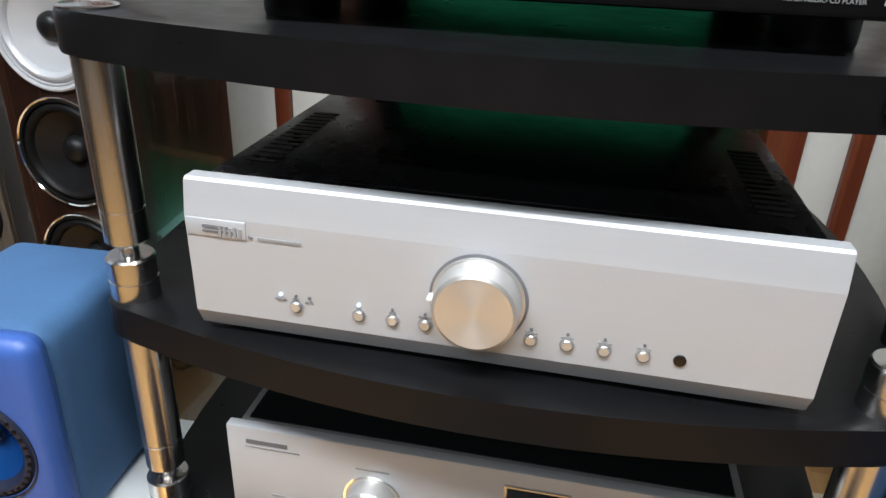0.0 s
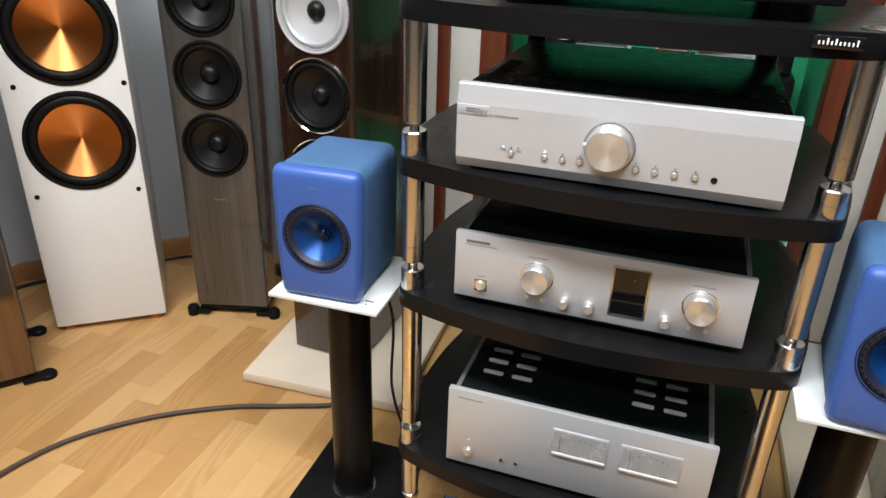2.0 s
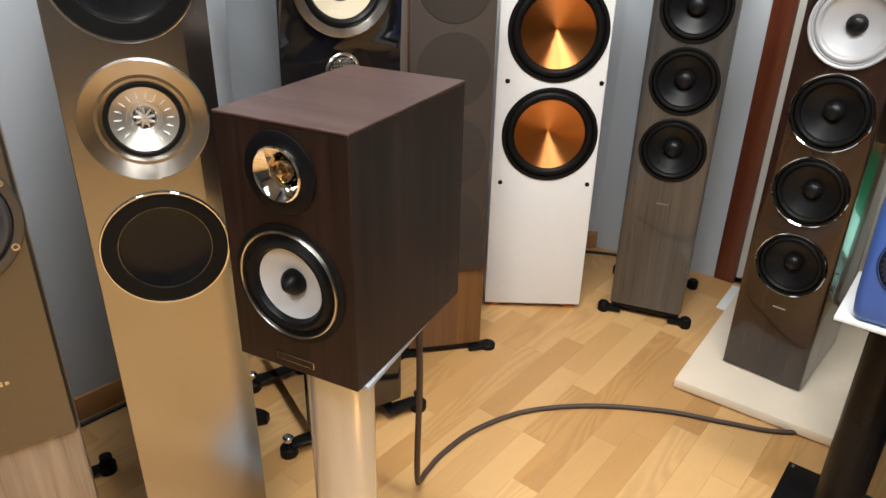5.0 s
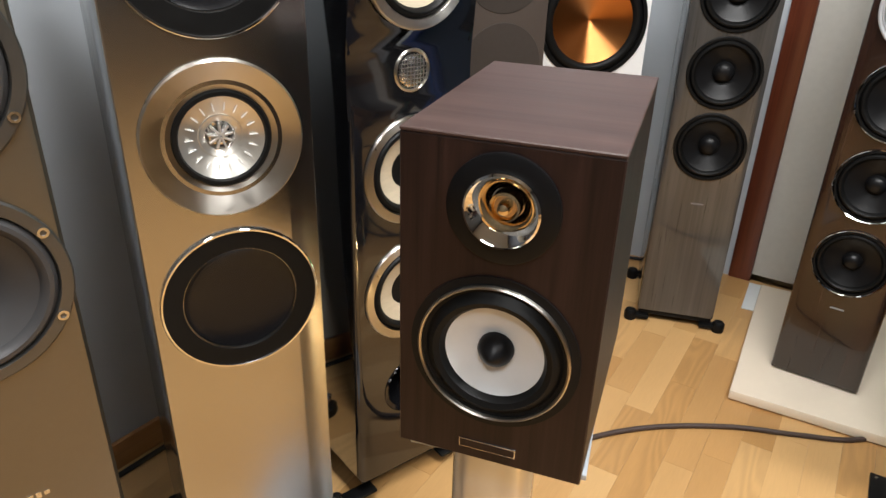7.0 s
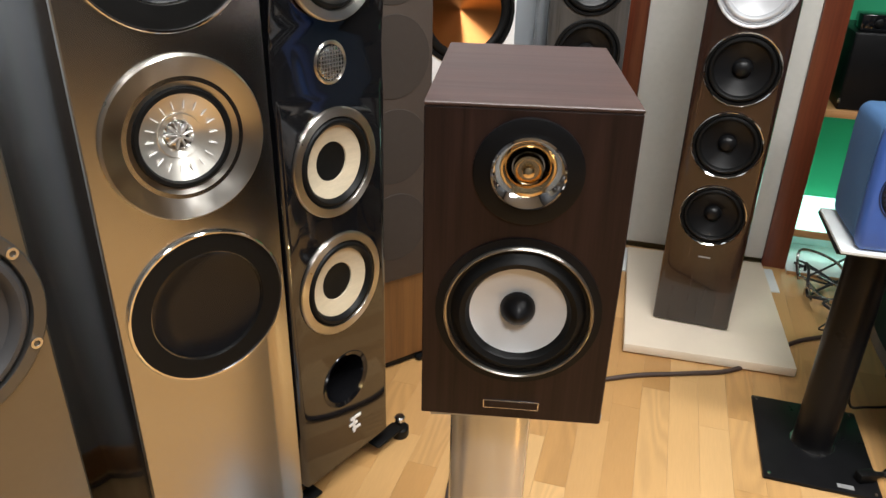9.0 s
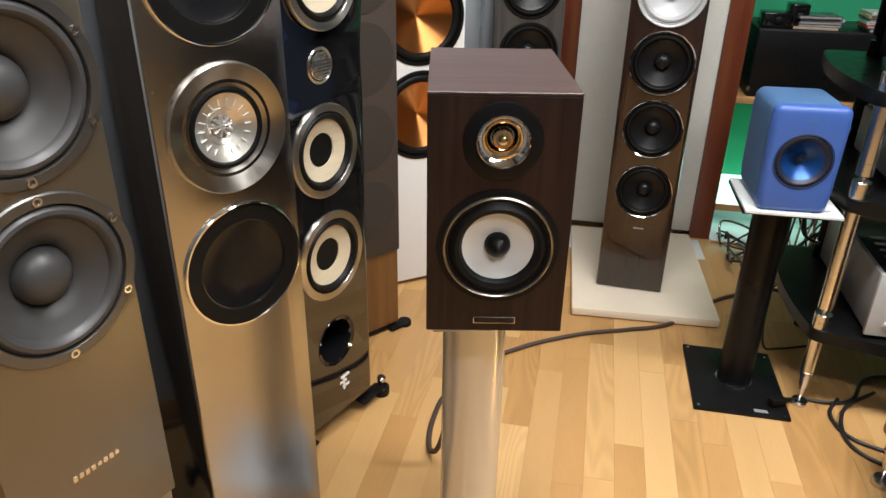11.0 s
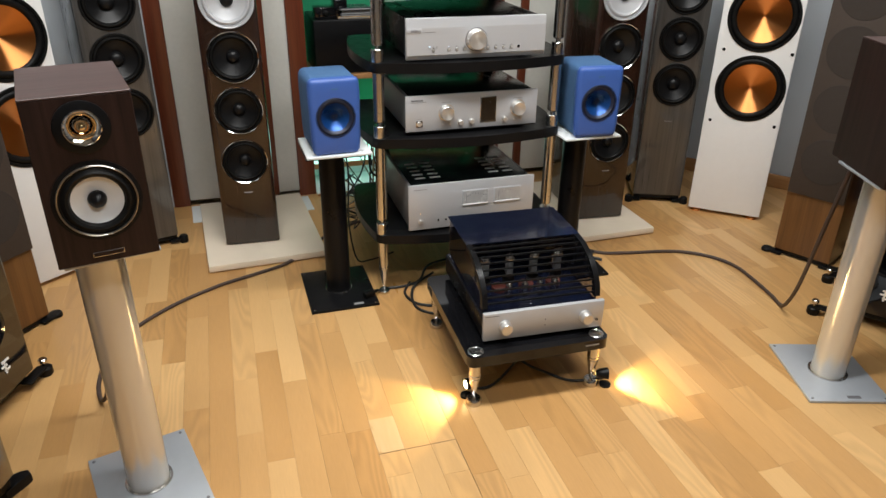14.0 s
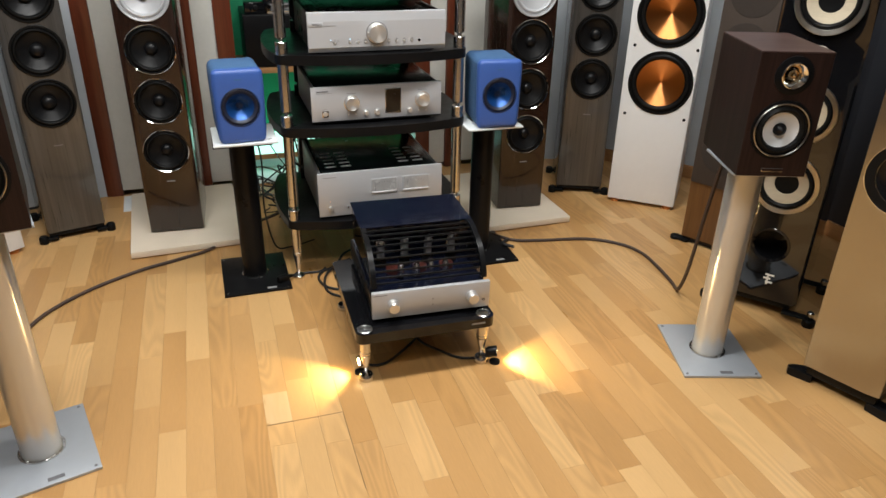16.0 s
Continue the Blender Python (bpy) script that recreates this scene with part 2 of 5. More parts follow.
M_BRONZE = mat("bronze_aluminium", (0.17, 0.150, 0.115), 0.34, 0.8, 0.03, 120, rvary=0.03)
M_GUNMETAL = mat("dull_gunmetal", (0.13, 0.127, 0.12), 0.38, 0.85, 0.04, 60)
M_POLYCONE = mat("grey_poly_cone", (0.040, 0.039, 0.040), 0.45, 0, 0.1, 40)
M_OAK = wood("light_oak", (0.20, 0.145, 0.10), (0.40, 0.31, 0.23), 0.5, 0.0, (50, 50, 1.5), 0.15)
M_MARBLE = mat("cream_stone", (0.83, 0.72, 0.57), 0.35, 0, 0.06, 9, 0.02, 300)
M_GLASSG = glass("green_edge_glass", (0.75, 0.95, 0.88))
M_SMOKE = glass("smoked_acrylic", (0.30, 0.32, 0.42), 0.03, 1.3)
M_TUBE = glass("tube_glass", (0.95, 0.95, 0.95), 0.01, 1.3)
M_TUBEMET = mat("getter_silver", (0.9, 0.89, 0.87), 0.1, 1.0)
M_RED = mat("red_label", (0.055, 0.014, 0.010), 0.35)
M_NAVY = mat("navy_gloss", (0.006, 0.008, 0.019), 0.16, 0.0, 0.08, 20, coat=0.4)
M_SCREEN = mat("black_glass", (0.004, 0.004, 0.005), 0.04, 0, 0.05, 10, rvary=0.01)
M_METER = mat("meter_face", (0.42, 0.42, 0.42), 0.25, 0.1, 0.1, 60)
M_INK = mat("grey_ink", (0.14, 0.14, 0.15), 0.6)
M_INKLIGHT = mat("light_ink", (0.27, 0.27, 0.27), 0.5)
M_CABLE = mat("brown_cable", (0.055, 0.035, 0.028), 0.6, 0, 0.2, 300, 0.3, 900)
M_CABLEB = mat("black_cable", (0.012, 0.012, 0.013), 0.5, 0, 0.15, 200)
M_WIRE = mat("pale_wire", (0.62, 0.50, 0.36), 0.45, 0, 0.1, 200)
M_PAPER = mat("white_sheet", (0.72, 0.75, 0.75), 0.6, 0, 0.03, 40)
M_CYAN = glow("cyan_strip", (0.52, 1.0, 0.84), 1.7)
M_LCD = glow("display_blue", (0.45, 0.75, 1.0), 2.2)
M_LED = glow("led_blue", (0.5, 0.75, 1.0), 3.0)
M_LEDO = glow("led_orange", (1.0, 0.5, 0.12), 3.0)
M_BULB = glow("warm_bulb", (1.0, 0.72, 0.30), 60.0)
M_DIFF = glow("lamp_diffuser", NEUTRAL, 4.0)


# ---- builders ----
def link_mesh(name, bm, material, parent=None, label="", smooth=35):
    me = bpy.data.meshes.new(name)
    bmesh.ops.recalc_face_normals(bm, faces=bm.faces)
    bm.to_mesh(me)
    bm.free()
    if smooth:
        for p in me.polygons:
            p.use_smooth = True
        me.set_sharp_from_angle(angle=radians(smooth))
    me.materials.append(material)
    ob = new(name, me)
    base = CENTRES.get(parent, Vector((0, 0, 0)))
    if material in SPUN:
        # a spun piece turns about its own centre
        xs, zs = [v.co.x for v in me.vertices], [v.co.z for v in me.vertices]
        c = Vector(((min(xs) + max(xs)) / 2, 0, (min(zs) + max(zs)) / 2))
        me.transform(Matrix.Translation(-c))
        CENTRES[ob] = c
        ob.location = c - base
    elif parent in CENTRES:
        ob.location = -base
    if parent:
        ob.parent = parent
    if label:
        tagged(ob, label)
    return ob


def part(name, bm, material, parent, label="", smooth=35):
    return link_mesh(name, bm, material, parent, label, smooth)


def thing(name, m, label, category, group=""):
    ob = new(name)
    ob.empty_display_size = 0.1
    ob.matrix_world = m
    return tagged(ob, label, category, group)


def box(x0, x1, y0, y1, z0, z1, bev=0.0, seg=2, bm=None, vertical=False):
    out = bm or bmesh.new()
    r = bmesh.ops.create_cube(out, size=1.0, matrix=Matrix.Translation(((x0 + x1) / 2, (y0 + y1) / 2, (z0 + z1) / 2)) @ Matrix.Diagonal((x1 - x0, y1 - y0, z1 - z0, 1)))
    if bev:
        es = {e for v in r["verts"] for e in v.link_edges}
        if vertical:
            es = {e for e in es if abs(e.verts[0].co.z - e.verts[1].co.z) > 0.5 * (z1 - z0)}
        bmesh.ops.bevel(out, geom=list(es), offset=bev, segments=seg, affect="EDGES", profile=0.5)
    return out


def turned(profile, axis="y", centre=(0, 0, 0), seg=48, bm=None, sides=None):
    """A turned shape: profile of (radius, height along the axis). axis y: heights grow towards the front (-y); axis z: upwards."""
    out = bm or bmesh.new()
    cx, cy, cz = centre
    rings = []
    for r, h in profile:
        ring = []
        if r < 1e-6:
            co = (cx, cy - h, cz) if axis == "y" else ((cx, cy, cz + h) if axis == "z" else (cx + h, cy, cz))
            ring = [out.verts.new(co)]
        else:
            for k in range(seg):
                a = 2 * math.pi * k / seg
                c, s_ = r * math.cos(a), r * math.sin(a)
                co = (cx + c, cy - h, cz + s_) if axis == "y" else ((cx + c, cy + s_, cz + h) if axis == "z" else (cx + h, cy + c, cz + s_))
                ring.append(out.verts.new(co))
        rings.append(ring)
    for a, b in zip(rings, rings[1:]):
        n = max(len(a), len(b))
        if n == 1:
            continue
        for k in range(n):
            q = [a[k % len(a)], a[(k + 1) % len(a)], b[(k + 1) % len(b)], b[k % len(b)]]
            u = []
            for v in q:
                if v not in u:
                    u.append(v)
            if len(u) > 2:
                out.faces.new(u)
    return out


def prism(outline, z0, z1, bev=0.0, seg=2, plane="xy", bm=None):
    """An outline pushed out: in plan (xy) from z0 to z1, or in side view (yz) from x = z0 to z1."""
    out = bm or bmesh.new()
    at = (lambda p, h: (p[0], p[1], h)) if plane == "xy" else ((lambda p, h: (h, p[0], p[1])) if plane == "yz" else (lambda p, h: (p[0], h, p[1])))
    lo = [out.verts.new(at(p, z0)) for p in outline]
    hi = [out.verts.new(at(p, z1)) for p in outline]
    n = len(outline)
    caps = [out.faces.new(lo), out.faces.new(hi)]
    for k in range(n):
        out.faces.new((lo[k], lo[(k + 1) % n], hi[(k + 1) % n], hi[k]))
    if bev:
        es = {e for f in caps for e in f.edges}
        bmesh.ops.bevel(out, geom=list(es), offset=bev, segments=seg, affect="EDGES", profile=0.5)
    return out


def smooth_path(points, steps=8):
    p = [Vector(q) for q in points]
    p = [2 * p[0] - p[1]] + p + [2 * p[-1] - p[-2]]
    out = []
    for i in range(1, len(p) - 2):
        for k in range(steps):
            t = k / steps
            a, b, c, d = p[i - 1], p[i], p[i + 1], p[i + 2]
            out.append(0.5 * (2 * b + (c - a) * t + (2 * a - 5 * b + 4 * c - d) * t * t + (3 * b - a - 3 * c + d) * t ** 3))
    out.append(p[-2])
    return out


def sweep(points, r, seg=10, bm=None, steps=8, smooth=True):
    out = bm or bmesh.new()
    path = smooth_path(points, steps) if smooth else [Vector(q) for q in points]
    rings = []
    up = Vector((0, 0, 1))
    for i, q in enumerate(path):
        d = (path[min(i + 1, len(path) - 1)] - path[max(i - 1, 0)]).normalized()
        side = d.cross(up)
        side = side.normalized() if side.length > 1e-3 else Vector((1, 0, 0))
        v = side.cross(d).normalized()
        rings.append([out.verts.new(q + r * (math.cos(2 * math.pi * k / seg) * side + math.sin(2 * math.pi * k / seg) * v)) for k in range(seg)])
    for a, b in zip(rings, rings[1:]):
        for k in range(seg):
            out.faces.new((a[k], a[(k + 1) % seg], b[(k + 1) % seg], b[k]))
    out.faces.new(rings[0])
    out.faces.new(rings[-1])
    return out


def lettering(text, x, y, z, size, material, parent, flat=False, centre=True):
    c = bpy.data.curves.new("lettering", "FONT")
    c.body, c.size, c.extrude = text, size, 0.0002
    c.align_x = "CENTER" if centre else "LEFT"
    c.materials.append(material)
    ob = new("lettering", c)
    ob.parent = parent
    ob.matrix_basis = pose(x, y, z, 0 if flat else 90)
    return ob


def bars(x, z, w, h, y, material, parent, name="name_bar"):
    return part(name, box(x - w / 2, x + w / 2, y - 0.0006, y + 0.001, z - h / 2, z + h / 2), material, parent)


def punch(ob, holes, ymax=0.03):
    """Cut round openings (x, z, radius) through the flat front faces of a cabinet or baffle."""
    bm = bmesh.new()
    bm.from_mesh(ob.data)
    bm.normal_update()
    for f in [f for f in bm.faces if abs(f.normal.y) > 0.9 and f.calc_center_median().y < ymax]:
        xs, zs = [v.co.x for v in f.verts], [v.co.z for v in f.verts]
        mine = [h for h in holes if min(xs) < h[0] - h[2] and h[0] + h[2] < max(xs) and min(zs) < h[1] - h[2] and h[1] + h[2] < max(zs)]
        if not mine:
            continue
        n, c = f.normal.copy(), f.calc_center_median()
        rim = list(f.verts)
        pts = [Vector((v.co.x, v.co.z)) for v in rim]
        edges = [(k, (k + 1) % len(rim)) for k in range(len(rim))]
        for hx, hz, hr in mine:
            k0 = len(pts)
            pts += [Vector((hx + hr * math.cos(2 * math.pi * k / 48), hz + hr * math.sin(2 * math.pi * k / 48))) for k in range(48)]
            edges += [(k0 + k, k0 + (k + 1) % 48) for k in range(48)]
        out, _, tris, orig, _, _ = mathutils.geometry.delaunay_2d_cdt(pts, edges, [], 0, 1e-6)
        vs = []
        for q, o in zip(out, orig):
            vs.append(rim[o[0]] if o and o[0] < len(rim) else bm.verts.new((q.x, c.y - (n.x * (q.x - c.x) + n.z * (q.y - c.z)) / n.y, q.y)))
        bmesh.ops.delete(bm, geom=[f], context="FACES_ONLY")
        for t in tris:
            g = sum((out[k] for k in t), Vector((0, 0))) / len(t)
            if all((g - Vector((hx, hz))).length > hr * 0.999 for hx, hz, hr in mine):
                try:
                    bm.faces.new([vs[k] for k in t])
                except ValueError:
                    pass
    bmesh.ops.recalc_face_normals(bm, faces=bm.faces)
    bm.to_mesh(ob.data)
    bm.free()
    ob.data.set_sharp_from_angle(angle=radians(35))
    return ob


# ---- drivers: each is a part of its loudspeaker, with its own pieces ----
def woofer(sp, x, z, r, y=0.0, ring=None, ring_w=0.10, cone=None, cap="dome", cap_r=0.30, cap_mat=None, surround=None, deep=0.18, name="woofer", seg=56, bolts=0):
    """A driver in the baffle plane y: flange, rubber surround, cone, cap."""
    ring, cone, surround = ring or M_RUBBER, cone or M_CONE, surround or M_RUBBER
    cap_mat = cap_mat or cone
    ri = r * (1 - ring_w)
    c = (x, y, z)
    fl = part(name, turned([(r, -0.004), (r, 0.003), (r - 0.002, 0.0048), (ri + 0.001, 0.0048), (ri, 0.003), (ri, -0.012)], "y", c, seg), ring, sp)
    rs = ri * 0.80
    part("surround", turned([(ri, -0.002), (ri * 0.975, 0.002), (ri * 0.93, 0.0055), (ri * 0.88, 0.006), (ri * 0.83, 0.003), (rs, -0.003)], "y", c, seg), surround, fl)
    d = -r * deep
    f1, f2 = (0.23, 0.50) if cap == "dish" else (0.38, 0.72)
    part("cone", turned([(rs, -0.003), (rs * 0.8, -0.003 + d * f1), (rs * 0.55, -0.003 + d * f2), (r * cap_r, -0.003 + d)], "y", c, seg), cone, fl)
    k = r * cap_r
    if cap == "dome":
        pr = [(k, -0.003 + d), (k * 0.92, d + k * 0.22), (k * 0.7, d + k * 0.48), (k * 0.4, d + k * 0.62), (0, d + k * 0.68)]
    elif cap == "point":
        pr = [(k, -0.003 + d), (k * 0.95, d + k * 0.2), (k * 0.6, d + k * 0.55), (k * 0.25, d + k * 0.95), (0, d + k * 1.1)]
    else:
        pr = [(k, -0.003 + d), (k * 0.7, d - 0.004), (0, d - 0.007)]
    part("dust_cap", turned(pr, "y", c, seg), cap_mat, fl)
    for i in range(bolts):
        a = 2 * math.pi * (i + 0.5) / bolts
        part("screw", turned([(0.0055, 0.004), (0.0055, 0.0062), (0.003, 0.0062), (0.0026, 0.0045), (0, 0.0045)], "y", (x + (r + ri) / 2 * math.cos(a), y, z + (r + ri) / 2 * math.sin(a)), 14), M_STEEL, fl)
    return fl


def trim_ring(sp, x, z, r, w, y, material, name="trim_ring"):
    return part(name, turned([(r, -0.002), (r, 0.005), (r - w * 0.4, 0.0068), (r - w, 0.005), (r - w, -0.002)], "y", (x, y, z), 64), material, sp)


def face_pose(ax, ay, bx, by, shift=0.0, lean=0.0):
    """The pose of a loudspeaker whose front base runs from a to b."""
    a = math.degrees(math.atan2(by - ay, bx - ax))
    c, s_ = math.cos(radians(a)), math.sin(radians(a))
    return pose((ax + bx) / 2 + shift * c, (ay + by) / 2 + shift * s_, 0, lean, 0, a)


def outrigger(sp, x, y, z0=0.0, dx=0.05, dy=-0.02, r=0.016, h=0.022, material=None):
    p = part("foot", turned([(0, 0), (r, 0), (r, h * 0.8), (r * 0.8, h), (0, h)], "z", (x + dx, y + dy, z0), 20), material or M_RUBBER, sp)
    part("arm", box(min(x, x + dx), max(x, x + dx), min(y, y + dy) - 0.014, max(y, y + dy) + 0.014, z0 + h * 0.55, z0 + h * 0.95, 0.004), material or M_RUBBER, p)
    return p


# ---- the room ----
def wall(name, x0, y0, x1, y1, z0, z1, thick, material, base=None):
    """A wall whose inner face runs from (x0, y0) to (x1, y1); the room lies to its right."""
    a = math.degrees(math.atan2(y1 - y0, x1 - x0))
    n = math.hypot(x1 - x0, y1 - y0)
    ob = link_mesh(name, box(0, n, 0, thick, z0, z1), material, None, "", 0)
    ob.matrix_world = pose(x0, y0, 0, 0, 0, a)
    tagged(ob, "", "", "", "structure")
    if base:
        b = link_mesh("baseboard", box(0, n, -0.014, -0.001, 0, 0.065, 0.004), base)
        b.matrix_world = pose(x0, y0, 0, 0, 0, a)
        tagged(b, "", "", "", "structure")
    return ob


BACK, ROOM_S = 1.0, -2.8
wall("wall_west_rear", -2.0, ROOM_S, -1.955, -1.7, 0, CEIL, 0.12, M_WALL_DIM, M_BASEB)
wall("wall_west", -1.955, -1.7, -1.932, -0.82, 0, CEIL, 0.12, M_WALL_DARKENED, M_BASEB)
wall("wall_west_middle", -1.932, -0.82, -1.84, 0.52, 0, CEIL, 0.12, M_WALL, M_BASEB)
wall("wall_northwest", -1.84, 0.52, -1.44, 0.94, 0, CEIL, 0.12, M_WALL, M_BASEB)
wall("wall_north_left", -1.44, 0.94, -1.02, 1.0, 0, CEIL, 0.12, M_WALL)
wall("wall_north_right", 1.02, 1.0, 1.42, 0.88, 0, CEIL, 0.12, M_WALL)
wall("wall_northeast", 1.42, 0.88, 1.84, 0.36, 0, CEIL, 0.12, M_WALL, M_BASEB)
wall("wall_east", 1.84, 0.36, 1.86, -0.06, 0, CEIL, 0.12, M_WALL, M_BASEB)
wall("wall_east_middle", 1.86, -0.06, 1.89, -0.72, 0, CEIL, 0.12, M_WALL_DARKENED, M_BASEB)
wall("wall_east_rear", 1.89, -0.72, 2.0, ROOM_S, 0, CEIL, 0.12, M_WALL_DIM, M_BASEB)
# Unseen wall; its distance and grey are set by the silver fronts' reflections.
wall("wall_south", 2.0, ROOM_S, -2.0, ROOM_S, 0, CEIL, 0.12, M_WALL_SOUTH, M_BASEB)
tagged(link_mesh("ceiling", box(-2.2, 2.2, ROOM_S - 0.2, 1.9, CEIL, CEIL + 0.1), M_CEIL, None, "", 0), kind="structure")

# posts and fabric panels of the back wall, and the green recess between them
for x0, x1 in ((-1.02, -0.952), (-0.602, -0.566), (-0.476, -0.402), (0.412, 0.484), (0.566, 0.604), (0.952, 1.02)):
    tagged(link_mesh("trim", box(x0, x1, BACK - 0.012, BACK + 0.08, 0, CEIL, 0.004), M_MAHOG), kind="structure")
for k, (x0, x1) in enumerate(((-0.952, -0.602), (-0.566, -0.476), (0.484, 0.566), (0.604, 0.952))):
    tagged(link_mesh("wall_panel_%d" % (k + 1), box(x0, x1, BACK, BACK + 0.06, 0.022, CEIL, 0.003), M_PANEL), kind="structure")
    tagged(link_mesh("trim", box(x0, x1, BACK + 0.004, BACK + 0.03, 0, 0.02), M_GLASSG), kind="structure")
wall("wall_recess_back", -0.5, 1.42, 0.5, 1.42, 0, CEIL, 0.1, M_GREEN)
wall("wall_recess_west", -0.404, 1.08, -0.404, 1.42, 0, CEIL, 0.08, M_GREEN)
wall("wall_recess_east", 0.414, 1.42, 0.414, 1.08, 0, CEIL, 0.08, M_GREEN)


# ---- ceiling lamps ----
for lx, ly, watts in LAMPS:
    cl = thing("ceiling_lamp", pose(lx, ly, CEIL), "white rectangular ceiling lamp with a glowing diffuser", "ceiling lamp", "ceiling lamps")
    part("housing", box(-0.55, 0.55, -0.17, 0.17, -0.05, 0, 0.006), M_WHITE, cl)
    part("diffuser", box(-0.51, 0.51, -0.14, 0.14, -0.062, -0.0505, 0.004), M_DIFF, cl)


# ---- the equipment rack ----
def shelf_outline(w=0.314, bow=0.04, y0=-0.022, y1=0.475, side=0.025, r=0.03):
    pts = []
    n = 16
    for k in range(n + 1):
        t = -1 + 2 * k / n
        pts.append((t * (w - r), y0 - bow * (1 - t * t)))
    for k in range(1, 6):
        a = -math.pi / 2 + math.pi / 2 * k / 6
        pts.append((w - r + r * math.cos(a), y0 + r + r * math.sin(a)))
    for k in range(0, 11):
        t = k / 10
        pts.append((w + side * 4 * t * (1 - t), y0 + r + (y1 - y0 - 2 * r) * t))
    for k in range(1, 6):
        a = math.pi / 2 * k / 6
        pts.append((w - r + r * math.cos(a), y1 - r + r * math.sin(a)))
    right = pts[n + 1:]
    left = [(-x, y) for x, y in reversed(right)]
    return pts[:n + 1] + right + [(w - r, y1), (-(w - r), y1)] + left


SHELVES = (0.196, 0.5265, 0.760, 0.9915)
TH = 0.031
rack = thing("hifi_rack", pose(-0.009, 0.008, 0, 0, 0, -1.4), "four-tier black wooden hi-fi rack on brushed steel posts", "rack")
for k, z in enumerate(SHELVES):
    part("shelf", prism(shelf_outline(), z, z + TH, 0.003, 2), M_BLACKSAT, rack, "black satin shelf with a bowed front")


def rack_post(x, y, metal):
    for k in range(3):
        z0, z1 = SHELVES[k] + TH, SHELVES[k + 1]
        tube = part("post", turned([(0, z0 + 0.047), (0.0115, z0 + 0.047), (0.0175, z0 + 0.052), (0.0175, z0 + 0.079), (0.0165, z0 + 0.0795), (0.0165, z0 + 0.081), (0.0175, z0 + 0.0815), (0.0175, z1)], "z", (x, y, 0), 32), metal, rack, "round metal post")
        part("cup", turned([(0.0195, z0), (0.0195, z0 + 0.0165), (0.0185, z0 + 0.017), (0.0185, z0 + 0.0185), (0.0195, z0 + 0.019), (0.0195, z0 + 0.036), (0.018, z0 + 0.038), (0.008, z0 + 0.038), (0.007, z0 + 0.048)], "z", (x, y, 0), 32), metal, tube)
    z1 = SHELVES[0]
    leg = part("leg", turned([(0.0165, z1), (0.0165, 0.105), (0.015, 0.104), (0.015, 0.101), (0.0165, 0.1), (0.0165, 0.09), (0.014, 0.085), (0.012, 0.062), (0.011, 0.06), (0.004, 0.014), (0.002, 0.012)], "z", (x, y, 0), 32), metal, rack)
    part("spike_disc", turned([(0, 0), (0.02, 0), (0.02, 0.008), (0.017, 0.012), (0, 0.012)], "z", (x, y, 0), 24), metal, leg)
    part("post_cap", turned([(0.0215, 1.0220), (0.0215, 1.0240), (0.02, 1.0247), (0.019, 1.0237), (0, 1.0237)], "z", (x, y, 0), 32), metal, rack, "round post cap")


# Rear posts get black metal, painting in the shade behind the shelves.
for px, py in ((-0.290, 0.004), (0.290, 0.004), (-0.205, 0.41), (0.205, 0.41)):
    rack_post(px, py, M_STEEL if py < 0.1 else M_BLACKMET)
part("badge", box(0.216, 0.270, -0.0425, -0.034, 1.0035, 1.0185, 0.001), M_BLACKGLOSS, rack)
for k in range(10):
    bars(0.223 + k * 0.0044, 1.0105 + (0.0015 if k in (2, 4, 9) else 0), 0.0018, 0.0040 + (0.0028 if k in (2, 4, 9) else 0), -0.0432, M_WHITE, rack, "badge_bar")


def rubber_feet(ob, xs, ys, h, r=0.02):
    for x in xs:
        for y in ys:
            part("foot", turned([(0, 0), (r, 0), (r, h), (0, h)], "z", (x, y, 0), 20), M_RUBBER, ob)


# integrated amplifier on the second shelf
amp = thing("integrated_amplifier", pose(0, -0.0235, 0.791, 0, 0, -0.6), "silver-fronted integrated amplifier with large round volume knob", "amplifier")
rubber_feet(amp, (-0.17, 0.17), (0.06, 0.34), 0.012)
part("casing", box(-0.214, 0.214, 0.0185, 0.41, 0.012, 0.122, 0.003), M_BLACKMET, amp, "black metal casing")
part("top_plate", box(-0.165, 0.165, 0.03, 0.40, 0.1225, 0.1245, 0.001), M_BLACKMET, amp)
part("front_panel", prism([(0.0, 0.020), (0.0, 0.0985), (0.0035, 0.124), (0.006, 0.126), (0.018, 0.126), (0.018, 0.0055), (0.007, 0.0055)], -0.220, 0.222, 0.0012, 2, "yz"), M_ALU, amp, "brushed silver front panel", 6)
for side in (-1, 1):
    for k in range(14):
        part("vent_slot", box(side * 0.188 - 0.012, side * 0.188 + 0.012, 0.06 + k * 0.011, 0.0655 + k * 0.011, 0.1215, 0.1226), M_RUBBER, amp)
kn = part("volume_knob", turned([(0.0325, -0.001), (0.0325, 0.002), (0.0305, 0.0025), (0.0305, 0.014), (0.029, 0.0195), (0.0265, 0.021), (0.022, 0.0205), (0, 0.0205)], "y", (-0.004, -0.0005, 0.061), 64), M_KNOB, amp, "large silver volume knob")
part("pointer", box(-0.0365, -0.033, -0.019, -0.010, 0.0655, 0.067), M_WHITE, kn)
part("knob_gap", turned([(0.0345, -0.002), (0.0345, 0.0006), (0.032, 0.0008)], "y", (-0.004, -0.0005, 0.061), 48), M_INK, amp)
